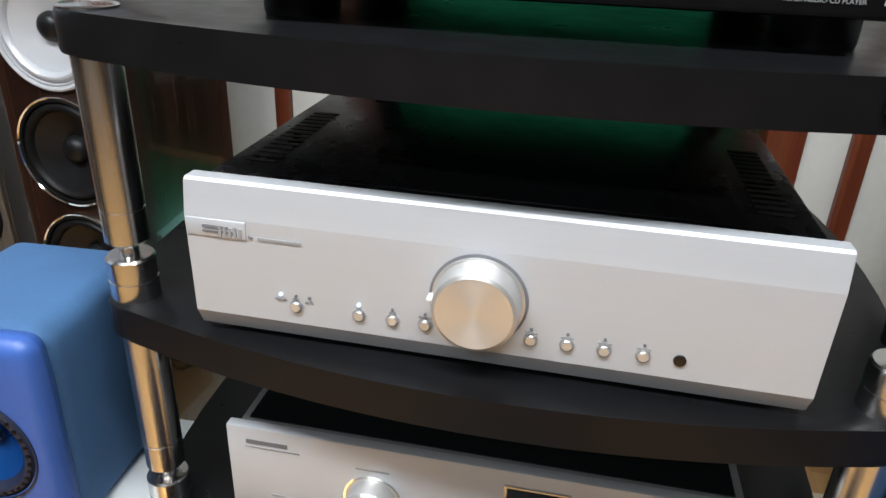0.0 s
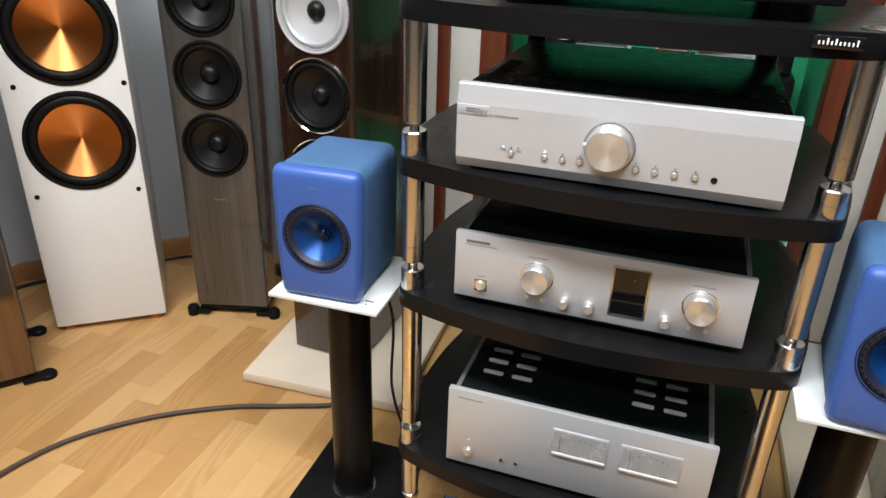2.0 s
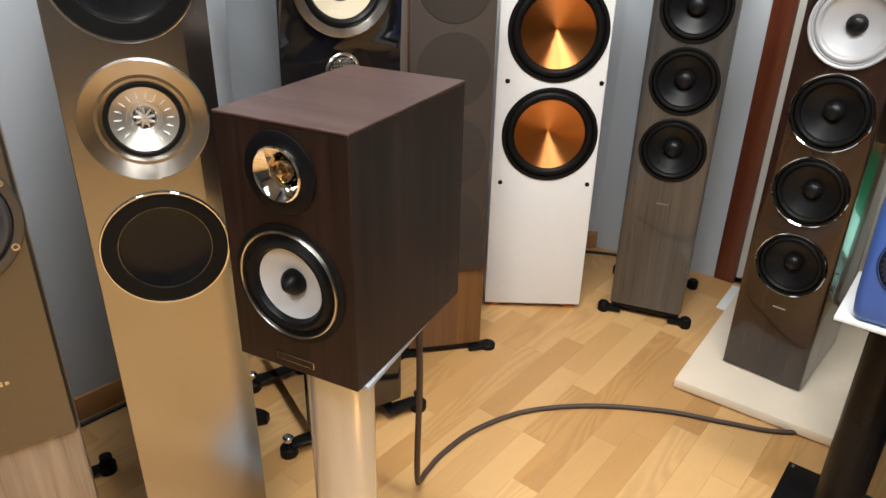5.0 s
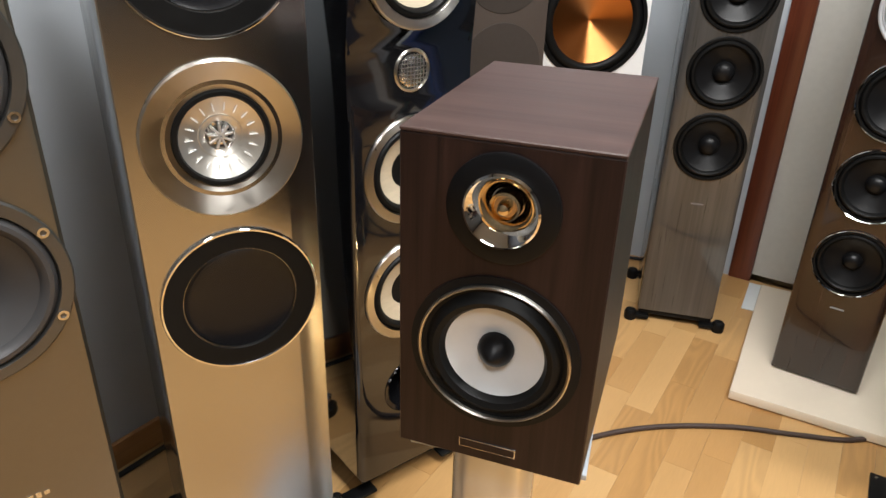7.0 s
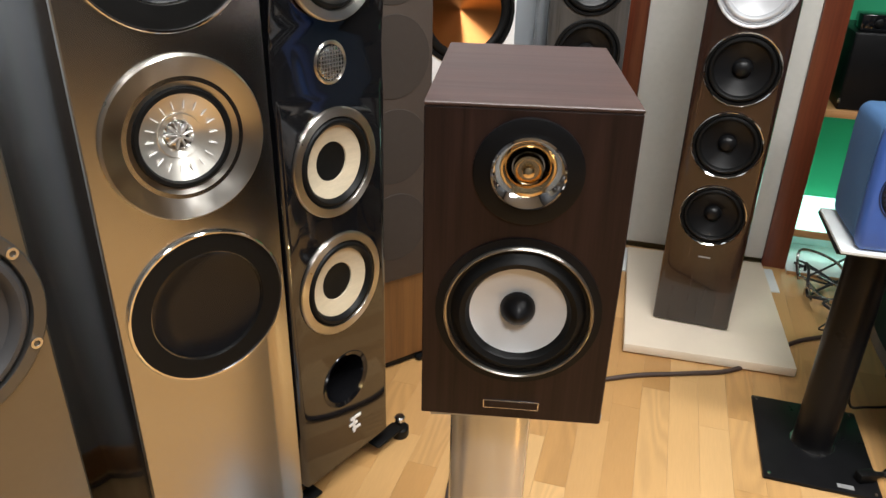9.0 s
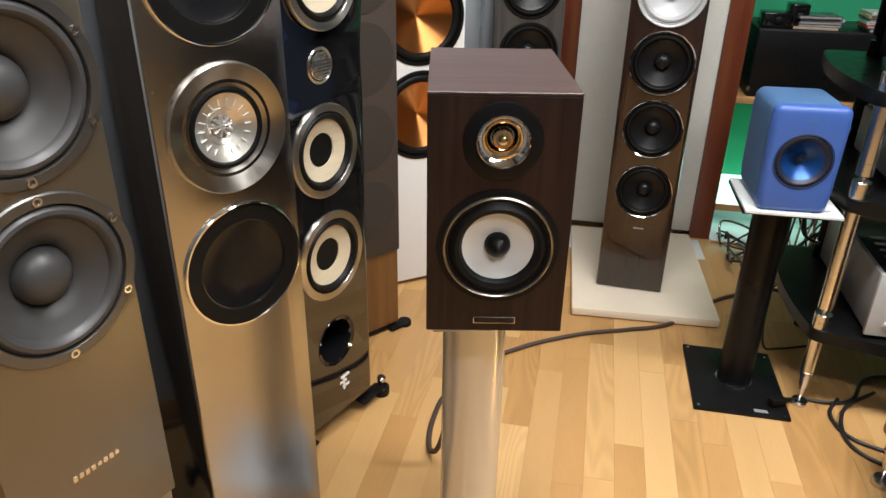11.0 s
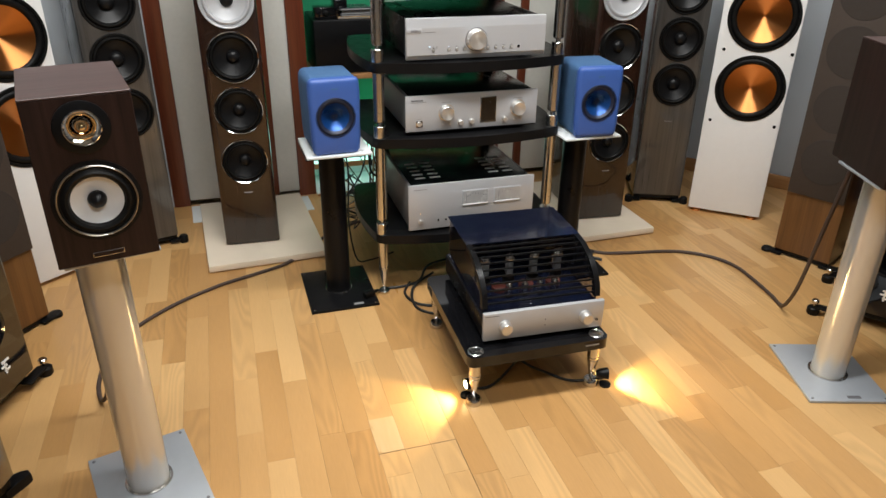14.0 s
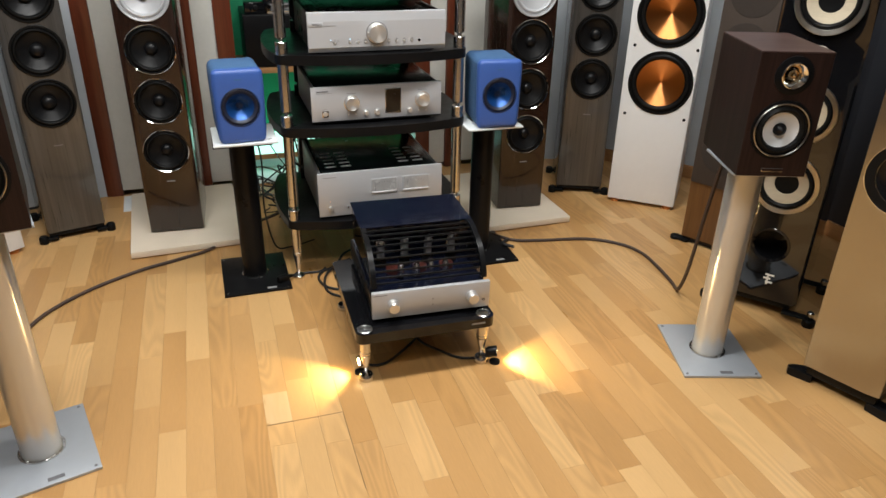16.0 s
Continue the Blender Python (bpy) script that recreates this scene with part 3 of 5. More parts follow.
part("model_plate", box(-0.219, -0.173, -0.0012, 0.002, 0.0835, 0.0975, 0.001), M_ALU, amp, "small polished model plate")
bars(-0.196, 0.092, 0.02, 0.0022, -0.0012, M_INK, amp)
bars(-0.193, 0.0885, 0.026, 0.0018, -0.0012, M_INK, amp)
for k in range(5):
    bars(-0.1925 + k * 0.0038, 0.0885 + (k % 2) * 0.001, 0.0022, 0.0075, -0.0014, M_INKLIGHT, amp)
bars(-0.148, 0.086, 0.033, 0.0022, -0.0002, M_INKLIGHT, amp)
lettering("by", -0.1695, -0.0006, 0.0852, 0.0042, M_INK, amp)
for x, words in ((-0.138, "STBY"), (-0.090, "CD"), (-0.065, "AUX"), (-0.041, "PHONO"), (0.034, ""), (0.059, ""), (0.084, ""), (0.110, "")):
    b = part("button", turned([(0.0040, -0.001), (0.0040, 0.0016), (0.0034, 0.0024), (0, 0.0024)], "y", (x, -0.0004, 0.035), 20), M_KNOB, amp)
    part("button_ring", turned([(0.0052, -0.001), (0.0052, 0.0006), (0.0044, 0.0006)], "y", (x, -0.0004, 0.035), 20), M_INKLIGHT, b)
    part("indicator", turned([(0.0011, -0.001), (0.0011, 0.001), (0, 0.001)], "y", (x, -0.0004, 0.0435), 12), M_LED if words == "CD" else M_INK, amp)
    if words:
        lettering(words, x, -0.0008, 0.0398, 0.0026, M_INK, amp)
    else:
        bars(x, 0.0405, 0.009, 0.0014, -0.0002, M_INKLIGHT, amp)
for x, words, em in ((-0.1495, "POWER", M_LED), (-0.1275, "MUTE", M_INK)):
    part("indicator", turned([(0.0011, -0.001), (0.0011, 0.001), (0, 0.001)], "y", (x, -0.0004, 0.0435), 12), em, amp)
    lettering(words, x, -0.0008, 0.0385, 0.0026, M_INK, amp)
part("remote_eye", turned([(0.0046, -0.001), (0.0042, 0.0008), (0, 0.0014)], "y", (0.134, -0.0004, 0.035), 20), M_SCREEN, amp)

# line-stage amplifier on the third shelf
stereo = thing("stereo_amplifier", pose(0, 0, 0.5575), "silver stereo amplifier with two knobs and dark display", "amplifier")
rubber_feet(stereo, (-0.17, 0.17), (0.05, 0.33), 0.014)
part("casing", box(-0.214, 0.214, 0.01, 0.37, 0.014, 0.122, 0.003), M_ALUD, stereo, "grey metal casing")
part("top_plate", box(-0.206, 0.206, 0.016, 0.365, 0.1225, 0.1245, 0.001), M_TOPPLATE, stereo, "dark glossy top plate")
part("front_panel", box(-0.22, 0.22, -0.001, 0.0095, 0.0135, 0.1265, 0.0015), M_ALU, stereo, "silver front panel")
part("base_strip", box(-0.218, 0.218, 0.001, 0.0095, 0.0095, 0.0132), M_BLACKSAT, stereo)
for x in (-0.088, 0.153):
    kb = part("knob", turned([(0.0245, -0.001), (0.0245, 0.001), (0.0222, 0.0012), (0.0222, 0.017), (0.0205, 0.019), (0.0195, 0.0185), (0, 0.018)], "y", (x, -0.001, 0.0695), 56), M_KNOB, stereo, "spun silver knob")
    part("bezel", turned([(0.0265, -0.001), (0.0262, 0.0008), (0.0246, 0.0008)], "y", (x, -0.001, 0.0695), 48), M_CHROME, kb)
    bars(x, 0.102, 0.03, 0.0016, -0.001, M_INKLIGHT, stereo)
for x in (-0.042, -0.004, 0.108):
    part("small_knob", turned([(0.0095, -0.001), (0.0095, 0.001), (0.0078, 0.0012), (0.0078, 0.012), (0.0068, 0.013), (0, 0.0125)], "y", (x, -0.001, 0.036), 32), M_KNOB, stereo)
for x in (-0.1, -0.076, 0.142, 0.166):
    part("push_button", turned([(0.003, -0.001), (0.003, 0.003), (0, 0.0034)], "y", (x, -0.001, 0.032), 16), M_KNOB, stereo)
pb = part("power_button", turned([(0.0085, -0.001), (0.0085, 0.0012), (0.0066, 0.0014), (0.0066, 0.006), (0, 0.0064)], "y", (-0.176, -0.001, 0.038), 28), M_KNOB, stereo)
part("surround", box(-0.1865, -0.1655, -0.0018, -0.0009, 0.0275, 0.0485, 0.0003), M_STEEL, pb)
sc = part("display_frame", box(0.024, 0.079, -0.0028, 0.002, 0.0295, 0.1125, 0.0012), M_STEEL, stereo)
part("display", box(0.027, 0.076, -0.0036, -0.001, 0.0345, 0.110), M_SCREEN, sc, "black glass display")
part("indicator", turned([(0.0012, 0.003), (0, 0.0046)], "y", (0.057, -0.001, 0.094), 10), M_INK, sc)
bars(-0.183, 0.112, 0.038, 0.0042, -0.001, M_INK, stereo)
bars(-0.178, 0.1065, 0.05, 0.0014, -0.001, M_INKLIGHT, stereo)
bars(-0.176, 0.054, 0.013, 0.0014, -0.001, M_INKLIGHT, stereo)

# power amplifier on the bottom shelf
pwr = thing("power_amplifier", pose(0.003, -0.015, 0.227), "silver power amplifier with twin meters and slotted top", "amplifier")
rubber_feet(pwr, (-0.17, 0.17), (0.05, 0.33), 0.012)
part("casing", box(-0.214, 0.214, 0.011, 0.42, 0.012, 0.160, 0.003), M_ALUD, pwr, "grey metal casing")
part("top_plate", box(-0.205, 0.205, 0.017, 0.41, 0.1605, 0.163, 0.001), M_TOPPLATE, pwr, "dark glossy top plate")
part("front_panel", box(-0.22, 0.22, -0.001, 0.0105, 0.011, 0.168, 0.0015), M_ALU, pwr, "silver front panel")
# Vents are plain white: the ceiling light they reflect, put into colour.
for gx in (-0.135, 0.125):
    for c in range(2):
        for r in range(5):
            x, y = gx - 0.026 + c * 0.052, 0.074 + r * 0.036
            v = part("vent", box(x - 0.018, x + 0.018, y - 0.005, y + 0.005, 0.1632, 0.1652, 0.003, 2, None, True), M_WHITE, pwr, "slotted vent, white for the lamp light it reflects")
            part("vent_rim", box(x - 0.021, x + 0.021, y - 0.010, y + 0.011, 0.1622, 0.1638, 0.002, 1, None, True), M_BLACKGLOSS, v)
for x0, x1 in ((-0.036, 0.056), (0.076, 0.172)):
    mf = part("meter_frame", box(x0, x1, -0.003, 0.002, 0.082, 0.136, 0.001), M_ALU, pwr)
    part("meter_face", box(x0 + 0.003, x1 - 0.003, -0.0034, -0.001, 0.089, 0.133), M_METER, mf, "silver-grey meter face")
    part("meter_sill", box(x0 + 0.002, x1 - 0.002, -0.0048, -0.001, 0.0835, 0.0885, 0.0005), M_WHITE, mf)
    for k in range(7):
        a = radians(-33 + 11 * k)
        xm = (x0 + x1) / 2 + 0.05 * math.sin(a)
        zm = 0.078 + 0.046 * math.cos(a)
        bars(xm, zm, 0.0012, 0.004, -0.0036, M_INK, mf, "tick")
    part("needle", box((x0 + x1) / 2 - 0.0325, (x0 + x1) / 2 - 0.0315, -0.0042, -0.0036, 0.09, 0.124), M_INK, mf)
part("power_button", turned([(0.0095, -0.001), (0.0095, 0.0012), (0.007, 0.0014), (0.007, 0.006), (0, 0.0064)], "y", (-0.18, -0.001, 0.04), 28), M_KNOB, pwr)
for x in (-0.119, -0.093):
    part("push_button", turned([(0.003, -0.001), (0.003, 0.003), (0, 0.0034)], "y", (x, -0.001, 0.041), 16), M_STEEL, pwr)
part("indicator", turned([(0.0016, -0.001), (0, 0.002)], "y", (-0.18, -0.001, 0.066), 12), M_LEDO, pwr)
bars(-0.18, 0.153, 0.045, 0.0022, -0.001, M_INKLIGHT, pwr)

# disc player on the top shelf
cdp = thing("disc_player", pose(0.019, 0.006, 1.0265, 0, 0, 1), "black disc player with blue display on rack top", "disc player")
for x in (-0.17, 0.17):
    for y in (0.05, 0.27):
        part("foot", turned([(0, -0.004), (0.026, -0.004), (0.027, 0.0), (0.027, 0.02), (0, 0.02)], "z", (x, y, 0), 28), M_BLACKSAT, cdp)
part("casing", box(-0.212, 0.212, 0.012, 0.33, 0.020, 0.145, 0.003), M_BLACKMET, cdp)
part("front_panel", box(-0.220, 0.220, -0.004, 0.0115, 0.018, 0.149, 0.004), M_BLACKSAT, cdp)
part("display_window", box(-0.085, 0.052, -0.0052, -0.002, 0.026, 0.075, 0.001), M_SCREEN, cdp)
lettering("11", -0.042, -0.0056, 0.046, 0.012, M_LCD, cdp)
lettering("0m03s", 0.011, -0.0056, 0.046, 0.0095, M_LCD, cdp)
for x in (-0.083, -0.075, 0.026, 0.032):
    part("display_mark", box(x, x + 0.003, -0.0056, -0.005, 0.052, 0.0545), M_LCD, cdp)
lettering("SUPER AUDIO CD PLAYER", 0.134, -0.0046, 0.0268, 0.0038, M_INKLIGHT, cdp, centre=False)
bars(0.2005, 0.0280, 0.026, 0.0026, -0.0042, M_INKLIGHT, cdp)
for x, z, r in ((-0.181, 0.044, 0.0075), (-0.139, 0.042, 0.0042), (-0.115, 0.041, 0.0042), (0.089, 0.042, 0.0075), (0.083, 0.068, 0.0055), (0.112, 0.068, 0.0055), (0.139, 0.068, 0.0055), (0.166, 0.068, 0.0055)):
    part("button", turned([(r * 1.25, -0.001), (r * 1.25, 0.0008), (r, 0.0008), (r, 0.006), (r * 0.8, 0.0075), (0, 0.0072)], "y", (x, -0.004, z), 24), M_BLACKGLOSS, cdp)
lettering("DISC LAYER", -0.139, -0.0046, 0.0505, 0.0036, M_INKLIGHT, cdp)
lettering("PURE DIRECT", -0.115, -0.0046, 0.0505, 0.0036, M_INKLIGHT, cdp)

# ---- low platform with the valve amplifier ----
plat = thing("amplifier_stand", pose(-0.018, -0.42, 0, 0, 0, -1.5), "low glossy black amplifier stand on steel spiked feet", "stand")
part("board", box(-0.201, 0.201, -0.253, 0.205, 0.135, 0.166, 0.022, 4, None, True), M_BLACKGLOSS, plat, "glossy black board")
for x in (-0.173, 0.173):
    for y in (-0.224, 0.175):
        f = part("foot", turned([(0.0165, 0.135), (0.0165, 0.098), (0.015, 0.097), (0.015, 0.094), (0.0165, 0.093), (0.0165, 0.089), (0.015, 0.088), (0.015, 0.085), (0.0165, 0.084), (0.0155, 0.078), (0.004, 0.022), (0.002, 0.018)], "z", (x, y, 0), 32), M_STEEL, plat, "turned steel foot")
        part("spike_disc", turned([(0, 0), (0.022, 0), (0.022, 0.012), (0.018, 0.018), (0, 0.018)], "z", (x, y, 0), 28), M_STEEL, f)
        if y > 0:
            continue
        part("cap", turned([(0.0215, 0.165), (0.0215, 0.1672), (0.0195, 0.1684), (0.0185, 0.1674), (0, 0.1674)], "z", (x, y, 0), 32), M_STEEL, plat, "round steel cap")
bars(0.15, 0.152, 0.04, 0.005, -0.2525, M_INKLIGHT, plat, "badge_bar")

tube = thing("valve_amplifier", pose(0.001, -0.622, 0.168, 0, 0, -2.6) @ Matrix.Diagonal((0.955, 1, 1, 1)), "silver-fronted valve amplifier under a barred black cover", "amplifier")
rubber_feet(tube, (-0.15, 0.15), (0.05, 0.33), 0.014, 0.016)
part("chassis", box(-0.178, 0.178, 0.008, 0.40, 0.014, 0.072, 0.003), M_BLACKMET, tube, "black metal chassis")
part("deck", box(-0.172, 0.172, 0.014, 0.392, 0.0725, 0.075), M_NAVY, tube)
part("front_panel", box(-0.179, 0.179, -0.006, 0.0075, 0.012, 0.094, 0.002), M_ALU, tube, "silver front panel")
for x in (-0.118, 0.122):
    part("knob", turned([(0.0185, 0.0), (0.018, 0.006), (0.0165, 0.007), (0.0165, 0.021), (0.0145, 0.0235), (0, 0.023)], "y", (x, -0.006, 0.052), 40), M_KNOB, tube, "silver knob")
for z in (0.058, 0.040):
    part("indicator", turned([(0.002, 0), (0.002, 0.0012), (0, 0.0016)], "y", (0.002, -0.006, z), 12), M_INK, tube)
part("socket", turned([(0.004, 0), (0.004, 0.0012), (0.0025, 0.0012), (0.0022, -0.002), (0, -0.002)], "y", (0.16, -0.006, 0.036), 14), M_BLACKSAT, tube)
bars(-0.155, 0.086, 0.04, 0.002, -0.006, M_INK, tube)


def cover_profile(grow=0.0, n=10):
    return [(0.185 + (0.165 + grow) * math.cos(a) * -1, 0.094 + (0.112 + grow) * math.sin(a)) for a in [math.pi / 2 * k / n for k in range(n + 1)]]


arc = cover_profile()
inner = [(0.185 - 0.147 * math.cos(a), 0.094 + 0.096 * math.sin(a)) for a in [math.pi / 2 * k / 10 for k in range(11)]]
# Top pane is opaque navy: the reflection on it is painted in.
cover = part("cover", prism([(0.185, 0.2065), (0.185, 0.203), (0.385, 0.203), (0.385, 0.2065)], -0.176, 0.176, 0, 2, "yz"), M_NAVY, tube, "dark cover, navy reflection coloured into its glossy top")
for x in (-0.176, 0.160):
    part("side_arch", prism(arc + list(reversed(inner)), x, x + 0.016, 0, 2, "yz"), M_BLACKSAT, cover, "curved black side arch")
    part("side_pane", prism([(0.03, 0.076), (0.034, 0.12), (0.055, 0.155), (0.085, 0.18), (0.185, 0.2025), (0.385, 0.2025), (0.385, 0.076)], x + 0.006, x + 0.010, 0, 2, "yz"), M_SMOKE, cover, "smoked acrylic side pane")
for k in range(10):
    a = math.pi / 2 * (k + 0.6) / 10
    y, z = 0.185 - 0.156 * math.cos(a), 0.094 + 0.104 * math.sin(a)
    part("cover_bar", box(-0.161, 0.161, y - 0.002, y + 0.002, z - 0.0028, z + 0.0028, 0.0008, 1), M_BLACKSAT, cover)
part("transformer_cover", box(-0.165, 0.165, 0.26, 0.384, 0.0755, 0.197, 0.004), M_NAVY, tube, "dark enamel transformer cover")
for x in (-0.114, -0.038, 0.038, 0.114):
    vt = part("output_valve", turned([(0.016, 0.076), (0.016, 0.09), (0.015, 0.092), (0.0145, 0.12), (0.0165, 0.14), (0.014, 0.158), (0.007, 0.166), (0, 0.167)], "z", (x, 0.19, 0), 24), M_TUBE, tube, "clear glass valve")
    part("getter", turned([(0.0145, 0.146), (0.0132, 0.157), (0.0075, 0.1645), (0, 0.166)], "z", (x, 0.19, 0), 20), M_TUBEMET, vt)
    part("plate", box(x - 0.008, x + 0.008, 0.184, 0.196, 0.098, 0.14, 0.003), M_INK, vt)
    part("socket", turned([(0.019, 0.0752), (0.019, 0.082), (0, 0.082)], "z", (x, 0.19, 0), 24), M_BLACKSAT, vt)
for x in (-0.07, -0.022, 0.024, 0.07):
    vt = part("small_valve", turned([(0.010, 0.076), (0.010, 0.115), (0.007, 0.122), (0.002, 0.128), (0, 0.128)], "z", (x, 0.10, 0), 20), M_TUBE, tube, "small glass valve")
    part("getter", turned([(0.0085, 0.112), (0.006, 0.119), (0, 0.121)], "z", (x, 0.10, 0), 16), M_TUBEMET, vt)
    part("plate", box(x - 0.004, x + 0.004, 0.096, 0.104, 0.08, 0.108, 0.001), M_TUBEMET, vt)
for x in (-0.085, 0.0, 0.085):
    part("valve_base_ring", turned([(0.022, 0.0752), (0.022, 0.088), (0.019, 0.09), (0, 0.09)], "z", (x, 0.145, 0), 24), M_RED, tube, "dark red base ring")

# small floor lamps beside the platform's front feet
for x, y, a in ((-0.208, -0.607, -84), (0.186, -0.668, 74)):
    lamp = thing("floor_spot", pose(x, y, 0, 0, 0, a), "small lit floor spotlight beside a steel foot", "lamp", "floor spotlights")
    part("base", turned([(0, 0), (0.016, 0), (0.016, 0.006), (0, 0.007)], "z", (0, 0, 0), 20), M_BLACKSAT, lamp)
    part("shade", turned([(0.008, -0.03), (0.014, -0.02), (0.017, 0.004), (0.0155, 0.004), (0.012, -0.016)], "y", (0, 0, 0.04), 24), M_BLACKSAT, lamp)
    part("bulb", turned([(0.0135, -0.004), (0.010, 0.004), (0, 0.007)], "y", (0, 0, 0.04), 20), M_BULB, lamp, "glowing warm bulb")


# ---- small blue loudspeakers on black stands ----
def barrel(bm):
    """Draws the sides in towards the bottom and the top."""
    bmesh.ops.bisect_plane(bm, geom=list(bm.verts) + list(bm.edges) + list(bm.faces), plane_co=(0, 0, 0.19), plane_no=(0, 0, 1))
    bmesh.ops.bisect_plane(bm, geom=list(bm.verts) + list(bm.edges) + list(bm.faces), plane_co=(0, 0, 0.045), plane_no=(0, 0, 1))
    for v in bm.verts:
        v.co.x *= 1.02 - 0.10 * ((v.co.z - 0.14) / 0.13) ** 2
    return bm


def blue_speaker(m, label):
    sp = thing("bookshelf_speaker", m, label, "loudspeaker", "blue loudspeakers")
    cb = part("cabinet", barrel(box(-0.0765, 0.0765, 0.006, 0.178, 0.001, 0.231, 0.02, 5)), M_BLUEF, sp, "blue fabric-covered cabinet")
    bf = part("baffle", barrel(box(-0.0775, 0.0775, -0.013, 0.0185, 0, 0.232, 0.016, 5)), M_BLUE, sp, "matt blue baffle")
    c = (0, -0.013, 0.115)
    punch(cb, [(0, 0.115, 0.050)])
    punch(bf, [(0, 0.115, 0.057)])
    dr = part("driver_ring", turned([(0.060, -0.003), (0.060, 0.0012), (0.0585, 0.002), (0.057, -0.004)], "y", c, 64), M_BLUEDARK, sp)
    part("surround", turned([(0.0575, -0.003), (0.054, 0.001), (0.049, 0.001), (0.042, -0.006)], "y", c, 64), M_BLUEDARK, dr)
    for k in range(36):
        a = 2 * math.pi * k / 36
        part("surround_rib", turned([(0.0021, -0.004), (0.0021, 0.0022), (0, 0.0028)], "y", (0.0525 * math.cos(a), -0.013, 0.115 + 0.0525 * math.sin(a)), 6), M_RUBBER, dr)
    part("cone", turned([(0.0422, -0.0055), (0.034, -0.014), (0.024, -0.022), (0.0125, -0.027)], "y", c, 64), M_BLUECONE, dr, "shiny blue metal cone")
    tw = part("tweeter", turned([(0.0125, -0.027), (0.0118, -0.022), (0.0105, -0.0225), (0.007, -0.024), (0.004, -0.021), (0, -0.0195)], "y", c, 32), M_BLUECONE, dr)
    for k in range(9):
        a = 2 * math.pi * k / 9
        bm = box(-0.0007, 0.0007, -0.002, 0.002, 0.002, 0.0105)
        bmesh.ops.transform(bm, matrix=Matrix.Translation((0, -0.013 + 0.021, 0.115)) @ Matrix.Rotation(a, 4, "Y"), verts=bm.verts)
        part("petal", bm, M_BLUEDARK, tw)
    bars(0, 0.200, 0.020, 0.004, -0.0128, M_BLUEF, sp)
    part("sensor", turned([(0.0022, -0.001), (0, 0.0008)], "y", (0.0, -0.0132, 0.028), 10), M_BLUEDARK, sp)
    return sp


def black_stand(m, label):
    st = thing("speaker_stand", m, label, "speaker stand", "black speaker stands")
    part("base_plate", box(-0.1135, 0.1135, -0.143, 0.143, 0.001, 0.009, 0.001), M_BLACKSAT, st, "flat black steel base plate")
    p = part("pole", turned([(0.041, 0.009), (0.041, 0.518)], "z", (0, 0, 0), 40), M_BLACKSAT, st, "thick black pole")
    part("collar", turned([(0.046, 0.009), (0.046, 0.0125), (0.0415, 0.0125)], "z", (0, 0, 0), 40), M_STEEL, p)
    part("top_plate", box(-0.092, 0.092, -0.115, 0.085, 0.518, 0.525, 0.001), M_BLACKSAT, st)
    for x, y in ((-0.102, -0.131), (0.102, -0.131), (-0.102, 0.131), (0.102, 0.131)):
        part("screw", turned([(0.004, 0.009), (0.0035, 0.0105), (0, 0.0105)], "z", (x, y, 0), 12), M_STEEL, st)
    part("badge", box(0.03, 0.062, -0.132, -0.12, 0.009, 0.0098), M_INKLIGHT, st)
    return st


def sheet(m, label):
    sh = link_mesh("glass_sheet", box(-0.1, 0.1, -0.11, 0.1, 0, 0.0065, 0.001), M_PAPER)
    sh.matrix_world = m
    part("printed_bar", box(0.066, 0.082, -0.078, -0.074, 0.0062, 0.0069), M_INK, sh)
    part("printed_bar", box(0.070, 0.073, -0.090, -0.084, 0.0062, 0.0069), M_INK, sh)
    return tagged(sh, label, "sheet", "sheets under the blue loudspeakers")


black_stand(pose(-0.448, 0.076, 0, 0, 0, 0.5), "black steel speaker stand with thick pole by the rack")
sheet(pose(-0.438, 0.060, 0.525, 0, 0, 1), "white sheet lying on a black stand top")
blue_speaker(pose(-0.443, -0.030, 0.5315, 0, 0, 3), "matt blue bookshelf loudspeaker on a white sheet")
black_stand(pose(0.404, 0.060, 0, 0, 0, -1), "black steel speaker stand with thick pole by the rack")
sheet(pose(0.396, 0.028, 0.525, 0, 0, 0), "white sheet lying on a black stand top")
blue_speaker(pose(0.398, -0.076, 0.5315, 0, 0, -5), "matt blue bookshelf loudspeaker on a white sheet")


